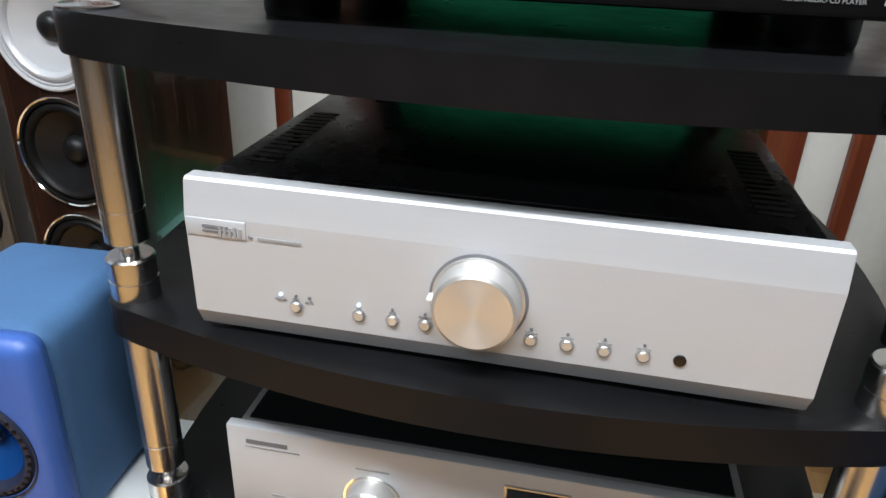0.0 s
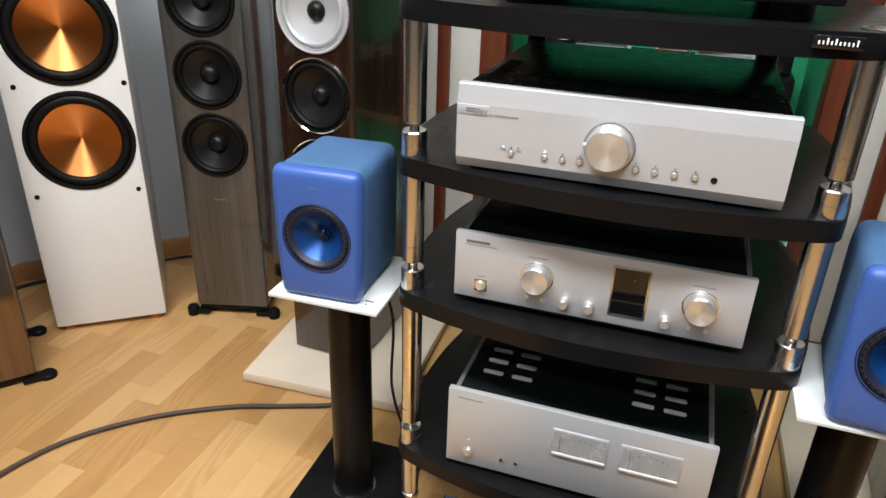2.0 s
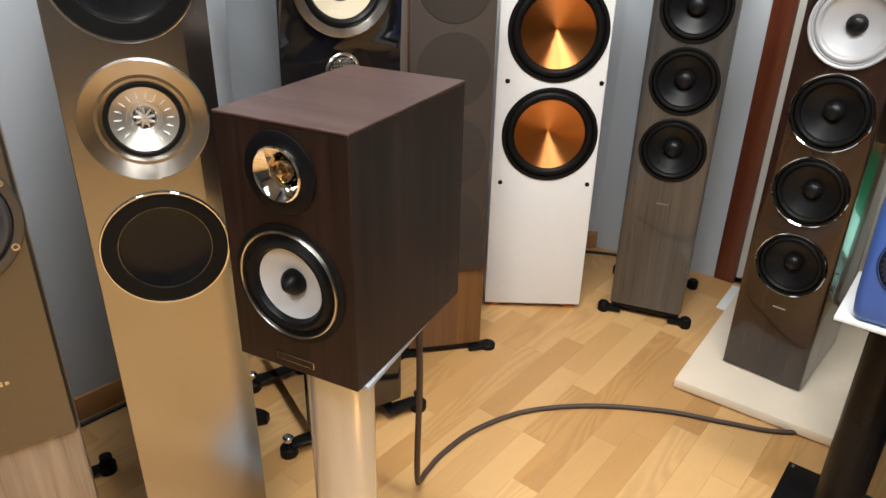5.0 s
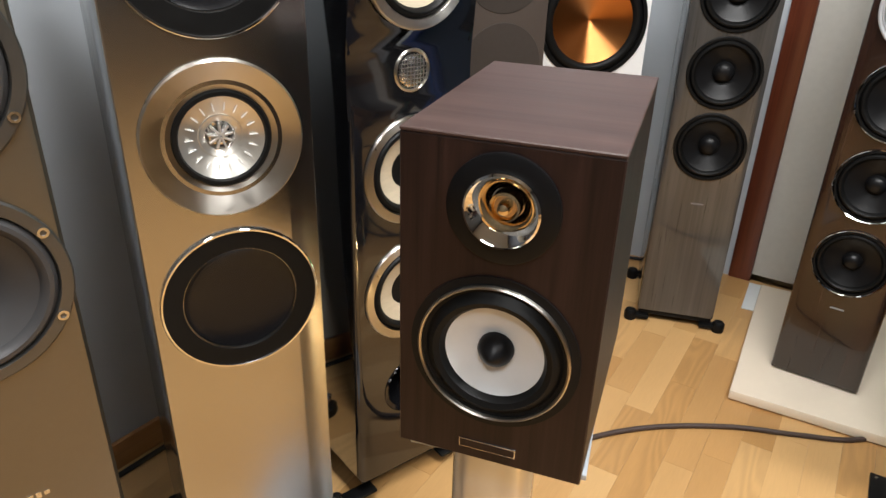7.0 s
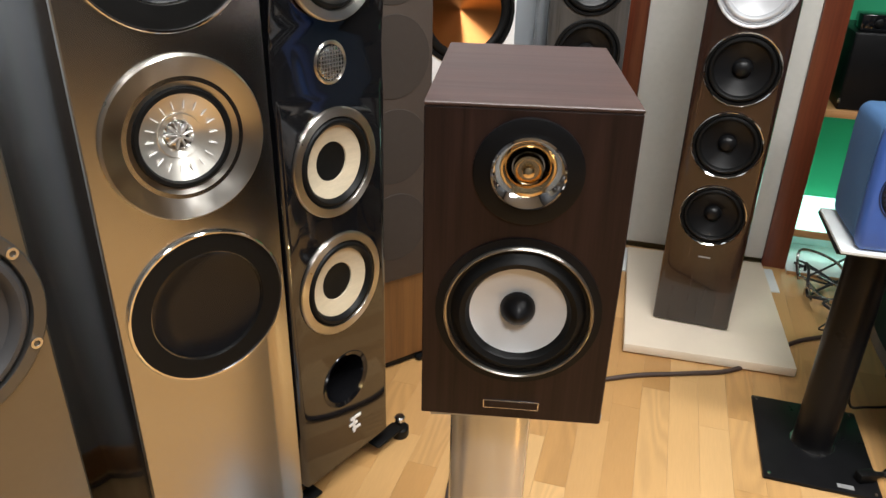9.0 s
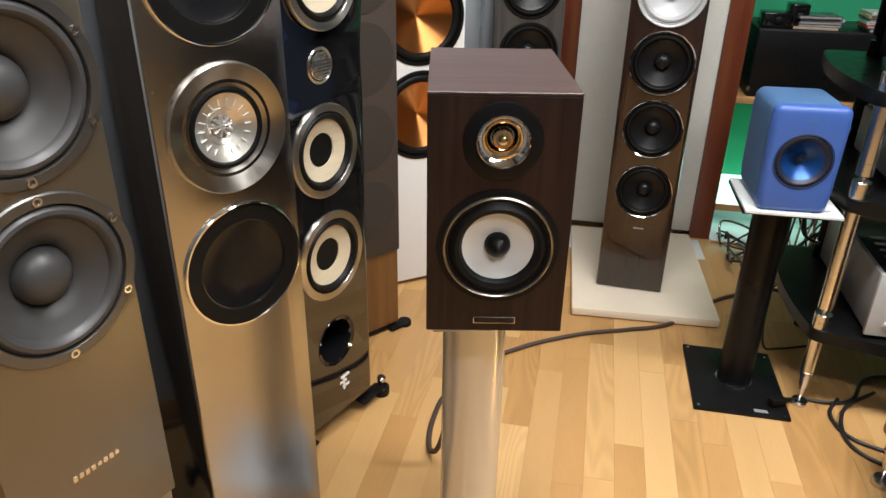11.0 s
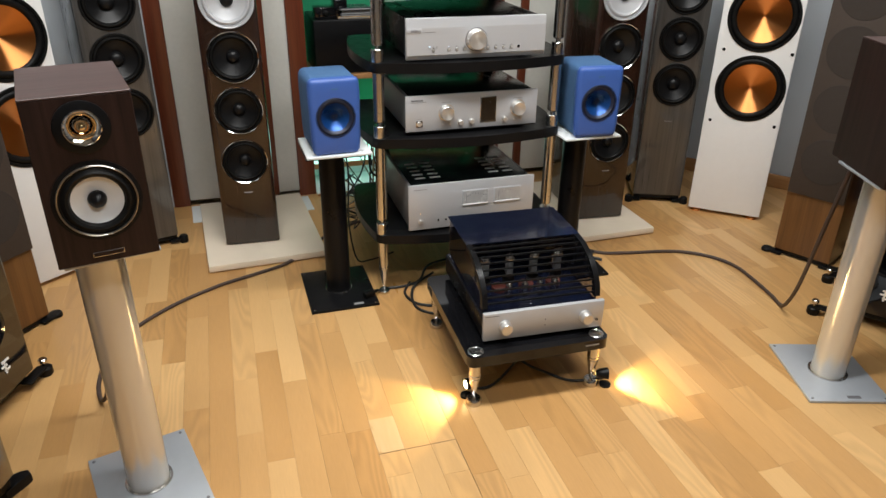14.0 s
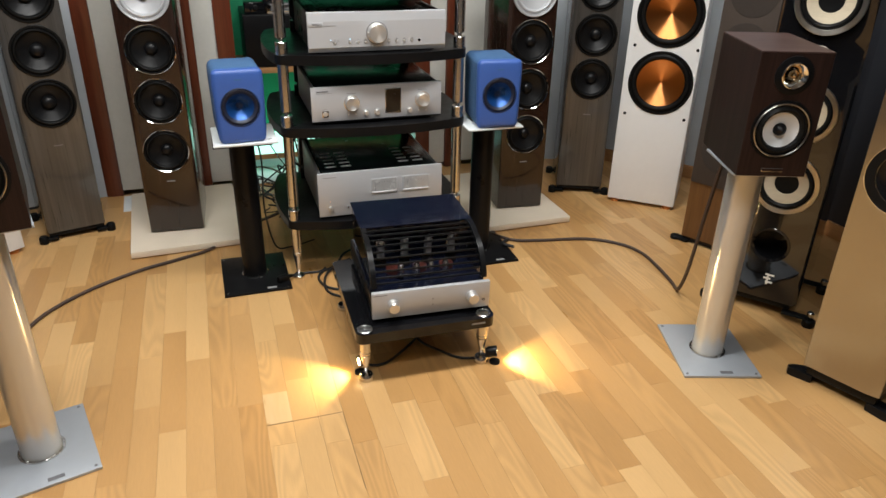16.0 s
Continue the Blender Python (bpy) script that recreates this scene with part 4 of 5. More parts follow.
# ---- dark walnut bookshelf loudspeakers on silver stands ----
def walnut_speaker(m, label):
    sp = thing("bookshelf_speaker", m, label, "loudspeaker", "walnut bookshelf loudspeakers")
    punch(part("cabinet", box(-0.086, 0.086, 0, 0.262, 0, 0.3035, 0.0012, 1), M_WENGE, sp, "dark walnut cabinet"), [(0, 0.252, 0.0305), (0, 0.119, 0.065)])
    part("top_panel", box(-0.0862, 0.0862, -0.0002, 0.2622, 0.3037, 0.307, 0.0008, 1), M_WENGE_LIT_TOP, sp, "dark walnut top, coloured lighter as lit from above")
    tz = 0.252
    tp = part("tweeter_plate", turned([(0.0455, -0.001), (0.0455, 0.0028), (0.044, 0.0035), (0.030, 0.0035)], "y", (0, 0, tz), 64), M_BLACKSAT, sp, "round black tweeter plate")
    part("horn", turned([(0.031, 0.0032), (0.0308, 0.007), (0.029, 0.0085), (0.026, 0.006), (0.020, -0.002), (0.0145, -0.009), (0.0135, -0.014), (0, -0.014)], "y", (0, 0, tz), 64), M_CHROME, tp, "chrome horn")
    part("phase_plug", turned([(0.0128, -0.013), (0.0122, -0.003), (0.0105, -0.001), (0.009, -0.005), (0.0058, -0.005), (0.0046, 0.003), (0, 0.006)], "y", (0, 0, tz), 40), M_GOLDMET, tp, "gold phase plug")
    wz = 0.119
    wp = part("woofer_plate", turned([(0.074, -0.001), (0.074, 0.0018), (0.066, 0.0022)], "y", (0, 0, wz), 64), M_BLACKSAT, sp)
    wf = part("woofer", turned([(0.0665, -0.001), (0.0665, 0.005), (0.0652, 0.0062), (0.0638, 0.005), (0.0638, 0.0)], "y", (0, 0, wz), 72), M_NICKEL, sp, "woofer with bright metal rim")
    part("surround", turned([(0.0638, 0.002), (0.060, 0.001), (0.057, 0.004), (0.052, 0.0075), (0.047, 0.0055), (0.0435, -0.001)], "y", (0, 0, wz), 72), M_RUBBER, wf)
    part("cone", turned([(0.0438, -0.001), (0.034, -0.0045), (0.024, -0.0075), (0.0155, -0.0098)], "y", (0, 0, wz), 72), M_CONEW, wf, "white paper cone")
    part("phase_plug", turned([(0.016, -0.011), (0.0158, -0.005), (0.0135, 0.0), (0.008, 0.006), (0.002, 0.0115), (0, 0.0118)], "y", (0, 0, wz), 40), M_BLACKSAT, wf, "black bullet phase plug")
    nb = part("name_plate", box(-0.0265, 0.0265, -0.0012, 0.001, 0.012, 0.0215, 0.0004), M_STEEL, sp)
    part("plate_inlay", box(-0.0255, 0.0255, -0.0017, -0.0008, 0.013, 0.0205), M_WENGE, nb)
    part("emblem", turned([(0.0026, 0.001), (0, 0.0022)], "y", (-0.018, 0, 0.0165), 3), M_BLACKSAT, nb)
    part("terminal", box(-0.03, 0.03, 0.261, 0.271, 0.03, 0.09, 0.003), M_BLACKSAT, sp)
    return sp


def silver_stand(m, label, px, py):
    st = thing("speaker_stand", m, label, "speaker stand", "silver speaker stands")
    part("base_plate", box(-0.113, 0.113, -0.139, 0.139, 0.001, 0.0085, 0.001), M_GREYPL, st, "flat blue-grey steel base plate")
    col = part("column", turned([(0.046, 0.0085), (0.046, 0.622)], "z", (0, 0, 0), 56), M_SATIN, st, "satin silver column")
    part("collar", turned([(0.053, 0.0085), (0.053, 0.012), (0.0465, 0.0125)], "z", (0, 0, 0), 56), M_STEEL, col)
    part("top_plate", box(px - 0.084, px + 0.084, py - 0.10, py + 0.10, 0.622, 0.6285, 0.001), M_GREYPL, st)
    for x, y in ((-0.101, -0.127), (0.101, -0.127), (-0.101, 0.127), (0.101, 0.127)):
        part("screw", turned([(0.004, 0.0085), (0.0035, 0.01), (0, 0.01)], "z", (x, y, 0), 12), M_INK, st)
    part("badge", box(-0.002, 0.034, -0.127, -0.115, 0.0085, 0.0094), M_INK, st)
    return st


silver_stand(pose(-1.021, -0.707, 0, 0, 0, 15.3), "satin silver speaker stand on grey base plate", 0.018, 0.0)
walnut_speaker(pose(-0.981, -0.811, 0.6295, 0, 0, 12), "dark walnut bookshelf loudspeaker with white cone on stand")
silver_stand(pose(0.8375, -0.798, 0, 0, 0, -17), "satin silver speaker stand on grey base plate", -0.008, -0.03)
walnut_speaker(pose(0.787, -0.936, 0.6295, 0, 0, -18.5), "dark walnut bookshelf loudspeaker with white cone on stand")


# ---- floor-standing loudspeakers ----
def ebony_tower(m, z0, label):
    sp = thing("floorstanding_speaker", m @ pose(0, 0, z0), label, "loudspeaker", "ebony floorstanding loudspeakers")
    w = 0.1
    part("cabinet", prism([(-w, 0.006), (-w + 0.002, 0.0015), (-w + 0.005, 0), (w - 0.005, 0), (w - 0.002, 0.0015), (w, 0.006), (w, 0.31), (w - 0.02, 0.33), (-w + 0.02, 0.33), (-w, 0.31)], 0.005, 1.045, 0.002), M_EBONY, sp, "glossy dark ebony veneer cabinet")
    punch(sp.children[0], [(0.004, 0.332, 0.076), (0.004, 0.520, 0.078), (0.004, 0.705, 0.081), (0.004, 0.890, 0.08)])
    part("plinth", box(-0.09, 0.09, 0.012, 0.32, 0, 0.0048), M_BLACKSAT, sp)
    for z, r in ((0.332, 0.079), (0.520, 0.081), (0.705, 0.084)):
        trim_ring(sp, 0.004, z, r + 0.003, 0.0035, 0, M_CHROME)
        woofer(sp, 0.004, z, r, 0, M_RUBBER, 0.07, M_CONE, "dome", 0.27, M_CONE, M_RUBBER, 0.2)
    trim_ring(sp, 0.004, 0.890, 0.09, 0.007, 0, M_ALU)
    woofer(sp, 0.004, 0.890, 0.083, 0, M_ALU, 0.05, M_ALU, "dome", 0.26, M_CONE, M_ALU, 0.16, "midrange")
    bars(0.004, 0.212, 0.03, 0.004, 0, M_INKLIGHT, sp)
    return sp


def grey_tower(m, label):
    sp = thing("floorstanding_speaker", m, label, "loudspeaker", "grey floorstanding loudspeakers")
    part("cabinet", box(-0.105, 0.105, 0.006, 0.29, 0.035, 1.03, 0.004), M_GREYEDGE, sp, "dark grey cabinet sides")
    part("baffle", box(-0.103, 0.103, -0.006, 0.0058, 0.036, 1.029, 0.003), M_GREYWOOD, sp, "glossy grey oak front")
    for o in sp.children[:2]:
        punch(o, [(0.003, z, 0.086) for z in (0.535, 0.722, 0.908)])
    part("plinth", box(-0.1, 0.1, 0.0, 0.28, 0.02, 0.0348, 0.003), M_BLACKSAT, sp)
    for z in (0.535, 0.722, 0.908):
        woofer(sp, 0.003, z, 0.089, -0.006, M_RUBBER, 0.09, M_CONE, "dome", 0.29, M_CONE, M_RUBBER, 0.2)
    bars(0.0, 0.378, 0.032, 0.004, -0.006, M_INK, sp)
    for x, y in ((-0.1, 0.01), (0.1, 0.01), (-0.1, 0.27), (0.1, 0.27)):
        s_ = 1 if x > 0 else -1
        f = part("foot", turned([(0, 0), (0.016, 0), (0.017, 0.004), (0.017, 0.024), (0.013, 0.03), (0, 0.03)], "z", (x + s_ * 0.022, y - 0.012, 0), 20), M_RUBBER, sp)
        part("arm", box(min(x - s_ * 0.03, x + s_ * 0.02), max(x - s_ * 0.03, x + s_ * 0.02), y - 0.022, y + 0.004, 0.008, 0.0195, 0.003), M_RUBBER, f)
    return sp


def white_tower(m, label):
    sp = thing("floorstanding_speaker", m, label, "loudspeaker", "white floorstanding loudspeakers")
    w = 0.146
    part("cabinet", box(-w, w, 0, 0.27, 0.018, 1.12, 0.003), M_WHITE, sp, "white cabinet")
    punch(sp.children[0], [(0.008, z, 0.128) for z in (0.557, 0.834)])
    for z in (0.557, 0.834):
        wf = woofer(sp, 0.008, z, 0.132, 0, M_RUBBER, 0.08, M_COPPER, "dish", 0.06, M_COPPER, M_RUBBER, 0.24, seg=72)
    for x, z in ((-0.116, 0.703), (0.134, 0.703), (-0.120, 0.415), (0.127, 0.415), (-0.116, 0.98), (0.134, 0.98)):
        part("grille_socket", turned([(0.0065, -0.001), (0.0065, 0.0015), (0.0055, 0.0022), (0, 0.0012)], "y", (x, 0, z), 18), M_BLACKSAT, sp)
    for x in (-0.115, 0.115):
        for y in (0.03, 0.24):
            part("foot", turned([(0, 0), (0.02, 0), (0.022, 0.006), (0.018, 0.018), (0, 0.018)], "z", (x, y, 0), 20), M_COPPER, sp, "copper foot")
    return sp


def walnut_tower(m, label):
    sp = thing("floorstanding_speaker", m, label, "loudspeaker", "walnut floorstanding loudspeakers")
    part("cabinet", box(-0.102, 0.102, 0, 0.29, 0.024, 1.08, 0.003), M_WALNUT, sp, "walnut veneer cabinet")
    part("plinth", box(-0.097, 0.097, 0.006, 0.285, 0.008, 0.0238), M_BLACKSAT, sp)
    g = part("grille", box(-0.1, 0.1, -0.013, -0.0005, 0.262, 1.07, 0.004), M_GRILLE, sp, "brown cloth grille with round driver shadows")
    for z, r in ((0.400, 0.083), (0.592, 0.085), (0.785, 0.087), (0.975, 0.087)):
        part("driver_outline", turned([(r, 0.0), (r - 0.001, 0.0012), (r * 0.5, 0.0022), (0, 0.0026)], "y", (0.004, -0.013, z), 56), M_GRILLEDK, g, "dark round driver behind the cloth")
    for x, y in ((-0.1, 0.02), (0.1, 0.02), (-0.1, 0.26), (0.1, 0.26)):
        s_ = 1 if x > 0 else -1
        f = part("foot", turned([(0, 0), (0.021, 0), (0.021, 0.01), (0.018, 0.014), (0, 0.014)], "z", (x + s_ * 0.028, y - 0.012, 0), 24), M_RUBBER, sp)
        part("arm", box(min(x - s_ * 0.03, x + s_ * 0.028), max(x - s_ * 0.03, x + s_ * 0.028), y - 0.03, y + 0.006, 0.003, 0.0135, 0.003), M_RUBBER, f)
    return sp


def black_tower(m, label):
    """Gloss black, its narrow upper body tipped forward over the tweeter."""
    sp = thing("floorstanding_speaker", m, label, "loudspeaker", "black floorstanding loudspeakers")
    side = [(0.0, 0.06), (0.0, 0.787), (0.0015, 0.812), (0.002, 0.850), (0.001, 0.882), (-0.002, 0.910), (-0.028, 1.14), (0.30, 1.14), (0.34, 0.88), (0.36, 0.80), (0.36, 0.06)]
    part("cabinet", prism(side, -0.118, 0.118, 0.012, 4, "yz"), M_PIANO, sp, "piano black cabinet")
    punch(sp.children[0], [(0, 0.462, 0.09), (0, 0.687, 0.086), (0, 1.006, 0.086), (0, 0.252, 0.058)])
    for z, r, nm in ((0.462, 0.097, "woofer"), (0.687, 0.093, "woofer"), (1.006, 0.093, "midrange")):
        y = 0.0 if z < 0.9 else -0.014
        fl = woofer(sp, 0, z, r, y, M_NICKEL, 0.17, M_FLAX, "flat", 0.36, M_RUBBER, M_RUBBER, 0.10, nm)
    tw = part("tweeter", turned([(0.034, -0.003), (0.034, 0.003), (0.031, 0.005), (0.028, 0.003)], "y", (0, 0.004, 0.850), 40), M_NICKEL, sp)
    part("tweeter_dome", turned([(0.0285, 0.001), (0.022, 0.004), (0.012, 0.006), (0, 0.0065)], "y", (0, 0.004, 0.850), 32), M_STEEL, tw)
    for k in range(-4, 5):
        h = math.sqrt(max(0.0, 0.027 ** 2 - (k * 0.006) ** 2))
        part("mesh_bar", box(k * 0.006 - 0.0006, k * 0.006 + 0.0006, -0.0045, -0.0035, 0.850 - h, 0.850 + h), M_NICKEL, tw)
        part("mesh_bar", box(-h, h, -0.0045, -0.0035, 0.850 + k * 0.006 - 0.0006, 0.850 + k * 0.006 + 0.0006), M_NICKEL, tw)
    part("port", turned([(0.060, -0.001), (0.058, 0.0015), (0.050, -0.002), (0.044, -0.02), (0.042, -0.09), (0, -0.09)], "y", (0, 0, 0.252), 48), M_BLACKGLOSS, sp, "flared bass port")
    logo = part("emblem", box(0.006, 0.034, -0.002, 0.001, 0.146, 0.152), M_WHITE, sp, "white emblem strokes")
    for k, (dx, dz) in enumerate(((-0.006, -0.013), (0.002, -0.026))):
        part("emblem_stroke", box(0.008 + dx, 0.03 + dx, -0.002, 0.001, 0.146 + dz, 0.1515 + dz), M_WHITE, logo)
    part("emblem_stroke", box(0.012, 0.018, -0.002, 0.001, 0.114, 0.147), M_WHITE, logo)
    part("plinth", box(-0.1, 0.1, 0.02, 0.34, 0.032, 0.0598, 0.004), M_BLACKSAT, sp)
    for x, y in ((-0.1, 0.04), (0.1, 0.04), (-0.1, 0.31), (0.1, 0.31)):
        s_ = 1 if x > 0 else -1
        f = part("foot", turned([(0, 0), (0.018, 0), (0.02, 0.004), (0.02, 0.022), (0.016, 0.026), (0, 0.026)], "z", (x + s_ * 0.066, y - 0.03, 0), 24), M_RUBBER, sp)
        part("arm", box(min(x - s_ * 0.02, x + s_ * 0.062), max(x - s_ * 0.02, x + s_ * 0.062), y - 0.045, y - 0.012, 0.024, 0.0318, 0.004), M_RUBBER, f)
        part("spike_knob", turned([(0.004, 0.026), (0.004, 0.04), (0.011, 0.041), (0.012, 0.05), (0.009, 0.053), (0, 0.053)], "z", (x + s_ * 0.066, y - 0.03, 0), 20), M_STEEL, f)
    return sp


def silver_tower(m, label):
    """Satin metal front with a chamfered right edge, dark gloss sides."""
    sp = thing("floorstanding_speaker", m, label, "loudspeaker", "silver floorstanding loudspeakers")
    w = 0.102
    part("cabinet", box(-w, w, 0.0065, 0.40, 0.058, 1.16, 0.003), M_SILVERSIDE, sp, "dark gloss cabinet sides")
    part("baffle", prism([(-w, 0.006), (-w, -0.0005), (-w + 0.0015, -0.002), (w - 0.0345, -0.002), (w - 0.0005, 0.0052), (w, 0.006)], 0.058, 1.16), M_SILVERFRONT, sp, "satin silver metal front", 8)
    for o in sp.children[:2]:
        punch(o, [(0, 0.851, 0.060), (0, 0.651, 0.067), (0, 1.051, 0.067)])
    z = 0.851
    co = part("coaxial_driver", turned([(0.087, -0.001), (0.087, 0.004), (0.085, 0.0062), (0.070, 0.002), (0.054, -0.004)], "y", (0, -0.002, z), 80), M_NICKEL, sp, "wide spun metal driver ring")
    part("surround", turned([(0.054, -0.004), (0.052, 0.0), (0.048, 0.0), (0.046, -0.005)], "y", (0, -0.002, z), 64), M_RUBBER, co)
    part("cone", turned([(0.0462, -0.004), (0.036, -0.009), (0.024, -0.015), (0.0235, -0.0135), (0.0165, -0.017)], "y", (0, -0.002, z), 64), M_PALECONE, co, "pale metal cone")
    for k in range(18):
        a = 2 * math.pi * (k + 0.5) / 18
        bm = box(-0.0006, 0.0006, -0.0005, 0.0012, 0.030, 0.041)
        bmesh.ops.transform(bm, matrix=Matrix.Translation((0, 0.0058, z)) @ Matrix.Rotation(a, 4, "Y"), verts=bm.verts)
        part("cone_rib", bm, M_WHITE, co)
    tw = part("tweeter", turned([(0.0165, -0.017), (0.012, -0.021), (0.006, -0.018), (0, -0.016)], "y", (0, -0.002, z), 40), M_CHROME, co)
    for k in range(9):
        a = 2 * math.pi * k / 9
        bm = box(-0.0012, 0.0012, -0.004, 0.002, 0.001, 0.0145, 0.0004, 1)
        bmesh.ops.transform(bm, matrix=Matrix.Translation((0, 0.014, z)) @ Matrix.Rotation(a, 4, "Y"), verts=bm.verts)
        part("petal", bm, M_KNOB, tw)
    for z in (0.651, 1.051):
        wr = part("woofer", turned([(0.0935, -0.001), (0.0935, 0.004), (0.0925, 0.0048), (0.0905, 0.0048), (0.090, 0.003)], "y", (0, -0.002, z), 80), M_CHROME, sp, "woofer with thin bright rim")
        part("surround", turned([(0.0902, 0.003), (0.084, 0.0032), (0.068, 0.002), (0.0665, -0.003)], "y", (0, -0.002, z), 80), M_RUBBER, wr)
        part("cone", turned([(0.066, -0.002), (0.060, -0.0045), (0.035, -0.008), (0, -0.009)], "y", (0, -0.002, z), 72), M_DARKCONE, wr, "black dished cone")
    part("plinth", box(-0.095, 0.095, 0.012, 0.39, 0.024, 0.0578, 0.003), M_BLACKSAT, sp)
    for x, y in ((-0.095, 0.03), (0.095, 0.03), (-0.095, 0.36), (0.095, 0.36)):
        s_ = 1 if x > 0 else -1
        f = part("foot", prism([(x - s_ * 0.02, y + 0.03), (x + s_ * 0.015, y + 0.024), (x + s_ * 0.046, y + 0.0), (x + s_ * 0.054, y - 0.014), (x + s_ * 0.046, y - 0.028), (x + s_ * 0.03, y - 0.026), (x - s_ * 0.02, y - 0.02)], 0.0, 0.026, 0.004), M_BLACKSAT, sp, "black outrigger foot")
    return sp


def bronze_tower(m, label):
    sp = thing("floorstanding_speaker", m, label, "loudspeaker")
    w = 0.108
    part("cabinet", prism([(-w, 0.02), (-w + 0.003, 0.005), (-w + 0.01, 0.0), (w - 0.01, 0), (w - 0.003, 0.005), (w, 0.02), (w - 0.02, 0.36), (-w + 0.02, 0.36)], 0.035, 1.18, 0.003), M_OAK, sp, "light oak cabinet with rounded edges")
    part("baffle", prism([(-0.106, -0.001), (-0.106, -0.004), (-0.101, -0.012), (0.101, -0.012), (0.106, -0.004), (0.106, -0.001)], 0.375, 1.17, 0.004), M_BRONZE, sp, "bronze anodised metal front plate")
    for o in sp.children[:2]:
        punch(o, [(0.008, 0.75, 0.088), (0.008, 0.955, 0.088)])
    for z in (0.75, 0.955):
        woofer(sp, 0.008, z, 0.099, -0.012, M_GUNMETAL, 0.14, M_POLYCONE, "dome", 0.34, M_POLYCONE, M_POLYCONE, 0.22, bolts=6)
    for k in range(8):
        bars(-0.026 + k * 0.0082, 0.495, 0.0055, 0.0075 - 0.002 * (k % 3 == 1), -0.012, M_STEEL, sp)
    part("plinth", box(-0.1, 0.1, 0.02, 0.34, 0.018, 0.0348), M_BLACKSAT, sp)
    for x, y in ((-0.11, 0.03), (0.11, 0.03), (-0.1, 0.32), (0.1, 0.32)):
        s_ = 1 if x > 0 else -1
        f = part("foot", turned([(0, 0), (0.017, 0), (0.018, 0.003), (0.018, 0.022), (0, 0.022)], "z", (x + s_ * 0.04, y, 0), 20), M_RUBBER, sp)
        part("arm", box(min(x - s_ * 0.02, x + s_ * 0.035), max(x - s_ * 0.02, x + s_ * 0.035), y - 0.014, y + 0.014, 0.012, 0.0178, 0.002), M_RUBBER, f)
        part("spike_knob", turned([(0.004, 0.022), (0.004, 0.034), (0.013, 0.035), (0.013, 0.043), (0, 0.045)], "z", (x + s_ * 0.04, y, 0), 18), M_RUBBER, f)
    return sp


SLAB = 0.03
ebony_tower(face_pose(-0.812, 0.473, -0.613, 0.463), SLAB, "glossy dark ebony floorstanding loudspeaker on cream stone slab")
ebony_tower(face_pose(0.592, 0.338, 0.795, 0.322), SLAB, "glossy dark ebony floorstanding loudspeaker on cream stone slab")
grey_tower(face_pose(-1.190, 0.560, -0.991, 0.620), "glossy grey oak floorstanding loudspeaker with black woofers")
grey_tower(face_pose(0.968, 0.532, 1.164, 0.450), "glossy grey oak floorstanding loudspeaker with black woofers")
white_tower(face_pose(-1.494, 0.321, -1.263, 0.501), "white floorstanding loudspeaker with two copper woofers")
white_tower(face_pose(1.150, 0.366, 1.374, 0.176), "white floorstanding loudspeaker with two copper woofers")
walnut_tower(face_pose(-1.496, -0.030, -1.371, 0.126), "walnut floorstanding loudspeaker with brown cloth grille")
walnut_tower(face_pose(1.227, -0.085, 1.327, -0.276), "walnut floorstanding loudspeaker with brown cloth grille")
black_tower(face_pose(-1.420, -0.446, -1.340, -0.234), "piano black floorstanding loudspeaker with flax cones")
black_tower(face_pose(1.070, -0.555, 1.210, -0.735), "piano black floorstanding loudspeaker with flax cones")
silver_tower(face_pose(-1.404, -0.8385, -1.300, -0.6635), "satin silver floorstanding loudspeaker with dark gloss sides")
silver_tower(face_pose(1.006, -1.002, 1.080, -1.192), "satin silver floorstanding loudspeaker with dark gloss sides")
bronze_tower(face_pose(-1.50, -1.17, -1.42, -0.93, 0.038), "oak floorstanding loudspeaker with bronze metal front")


# stone slabs, and the glass strips under them
for x, y, a in ((-0.678, 0.583, 3.0), (0.651, 0.442, 1.0)):
    sl = link_mesh("stone_slab", box(-0.215, 0.215, -0.258, 0.358, 0.0045, SLAB, 0.003), M_MARBLE)
    sl.matrix_world = pose(x, y, 0, 0, 0, a)
    tagged(sl, "cream stone slab lying on the wooden floor", "slab", "stone slabs")
for x, y, sx, sy in ((-0.925, 0.885, 0.04, 0.18), (-0.465, 0.885, 0.05, 0.16), (0.475, 0.83, 0.04, 0.18)):
    gl = link_mesh("glass_strip", box(-sx / 2, sx / 2, -sy / 2, sy / 2, 0.0005, 0.0042, 0.0006), M_PAPER)
    gl.matrix_world = pose(x, y, 0, 0, 0, 3)
    tagged(gl, "pale greenish strip lying flat on the floor", "strip", "pale floor strips")

# ---- the recess: shelf, black cabinet, discs, boxes ----
wsh = link_mesh("wall_shelf", box(-0.40, 0.41, 1.085, 1.415, 0.495, 0.518, 0.002), M_BASEB)
tagged(wsh, "wooden wall shelf fixed in the green recess", "shelf")
cab = thing("black_cabinet", pose(0, 1.10, 0.5185), "matt black equipment cabinet on the wooden shelf", "cabinet")
part("body", box(-0.352, 0.352, 0.006, 0.30, 0, 0.232, 0.004), M_BLACKSAT, cab)
part("front", box(-0.349, 0.349, 0, 0.0056, 0.003, 0.229, 0.002), M_BLACKSAT, cab)
for x in (-0.35, 0.35):
    part("catch", box(x - 0.004, x + 0.004, -0.002, 0.004, 0.02, 0.035, 0.001), M_STEEL, cab)
random.seed(4)
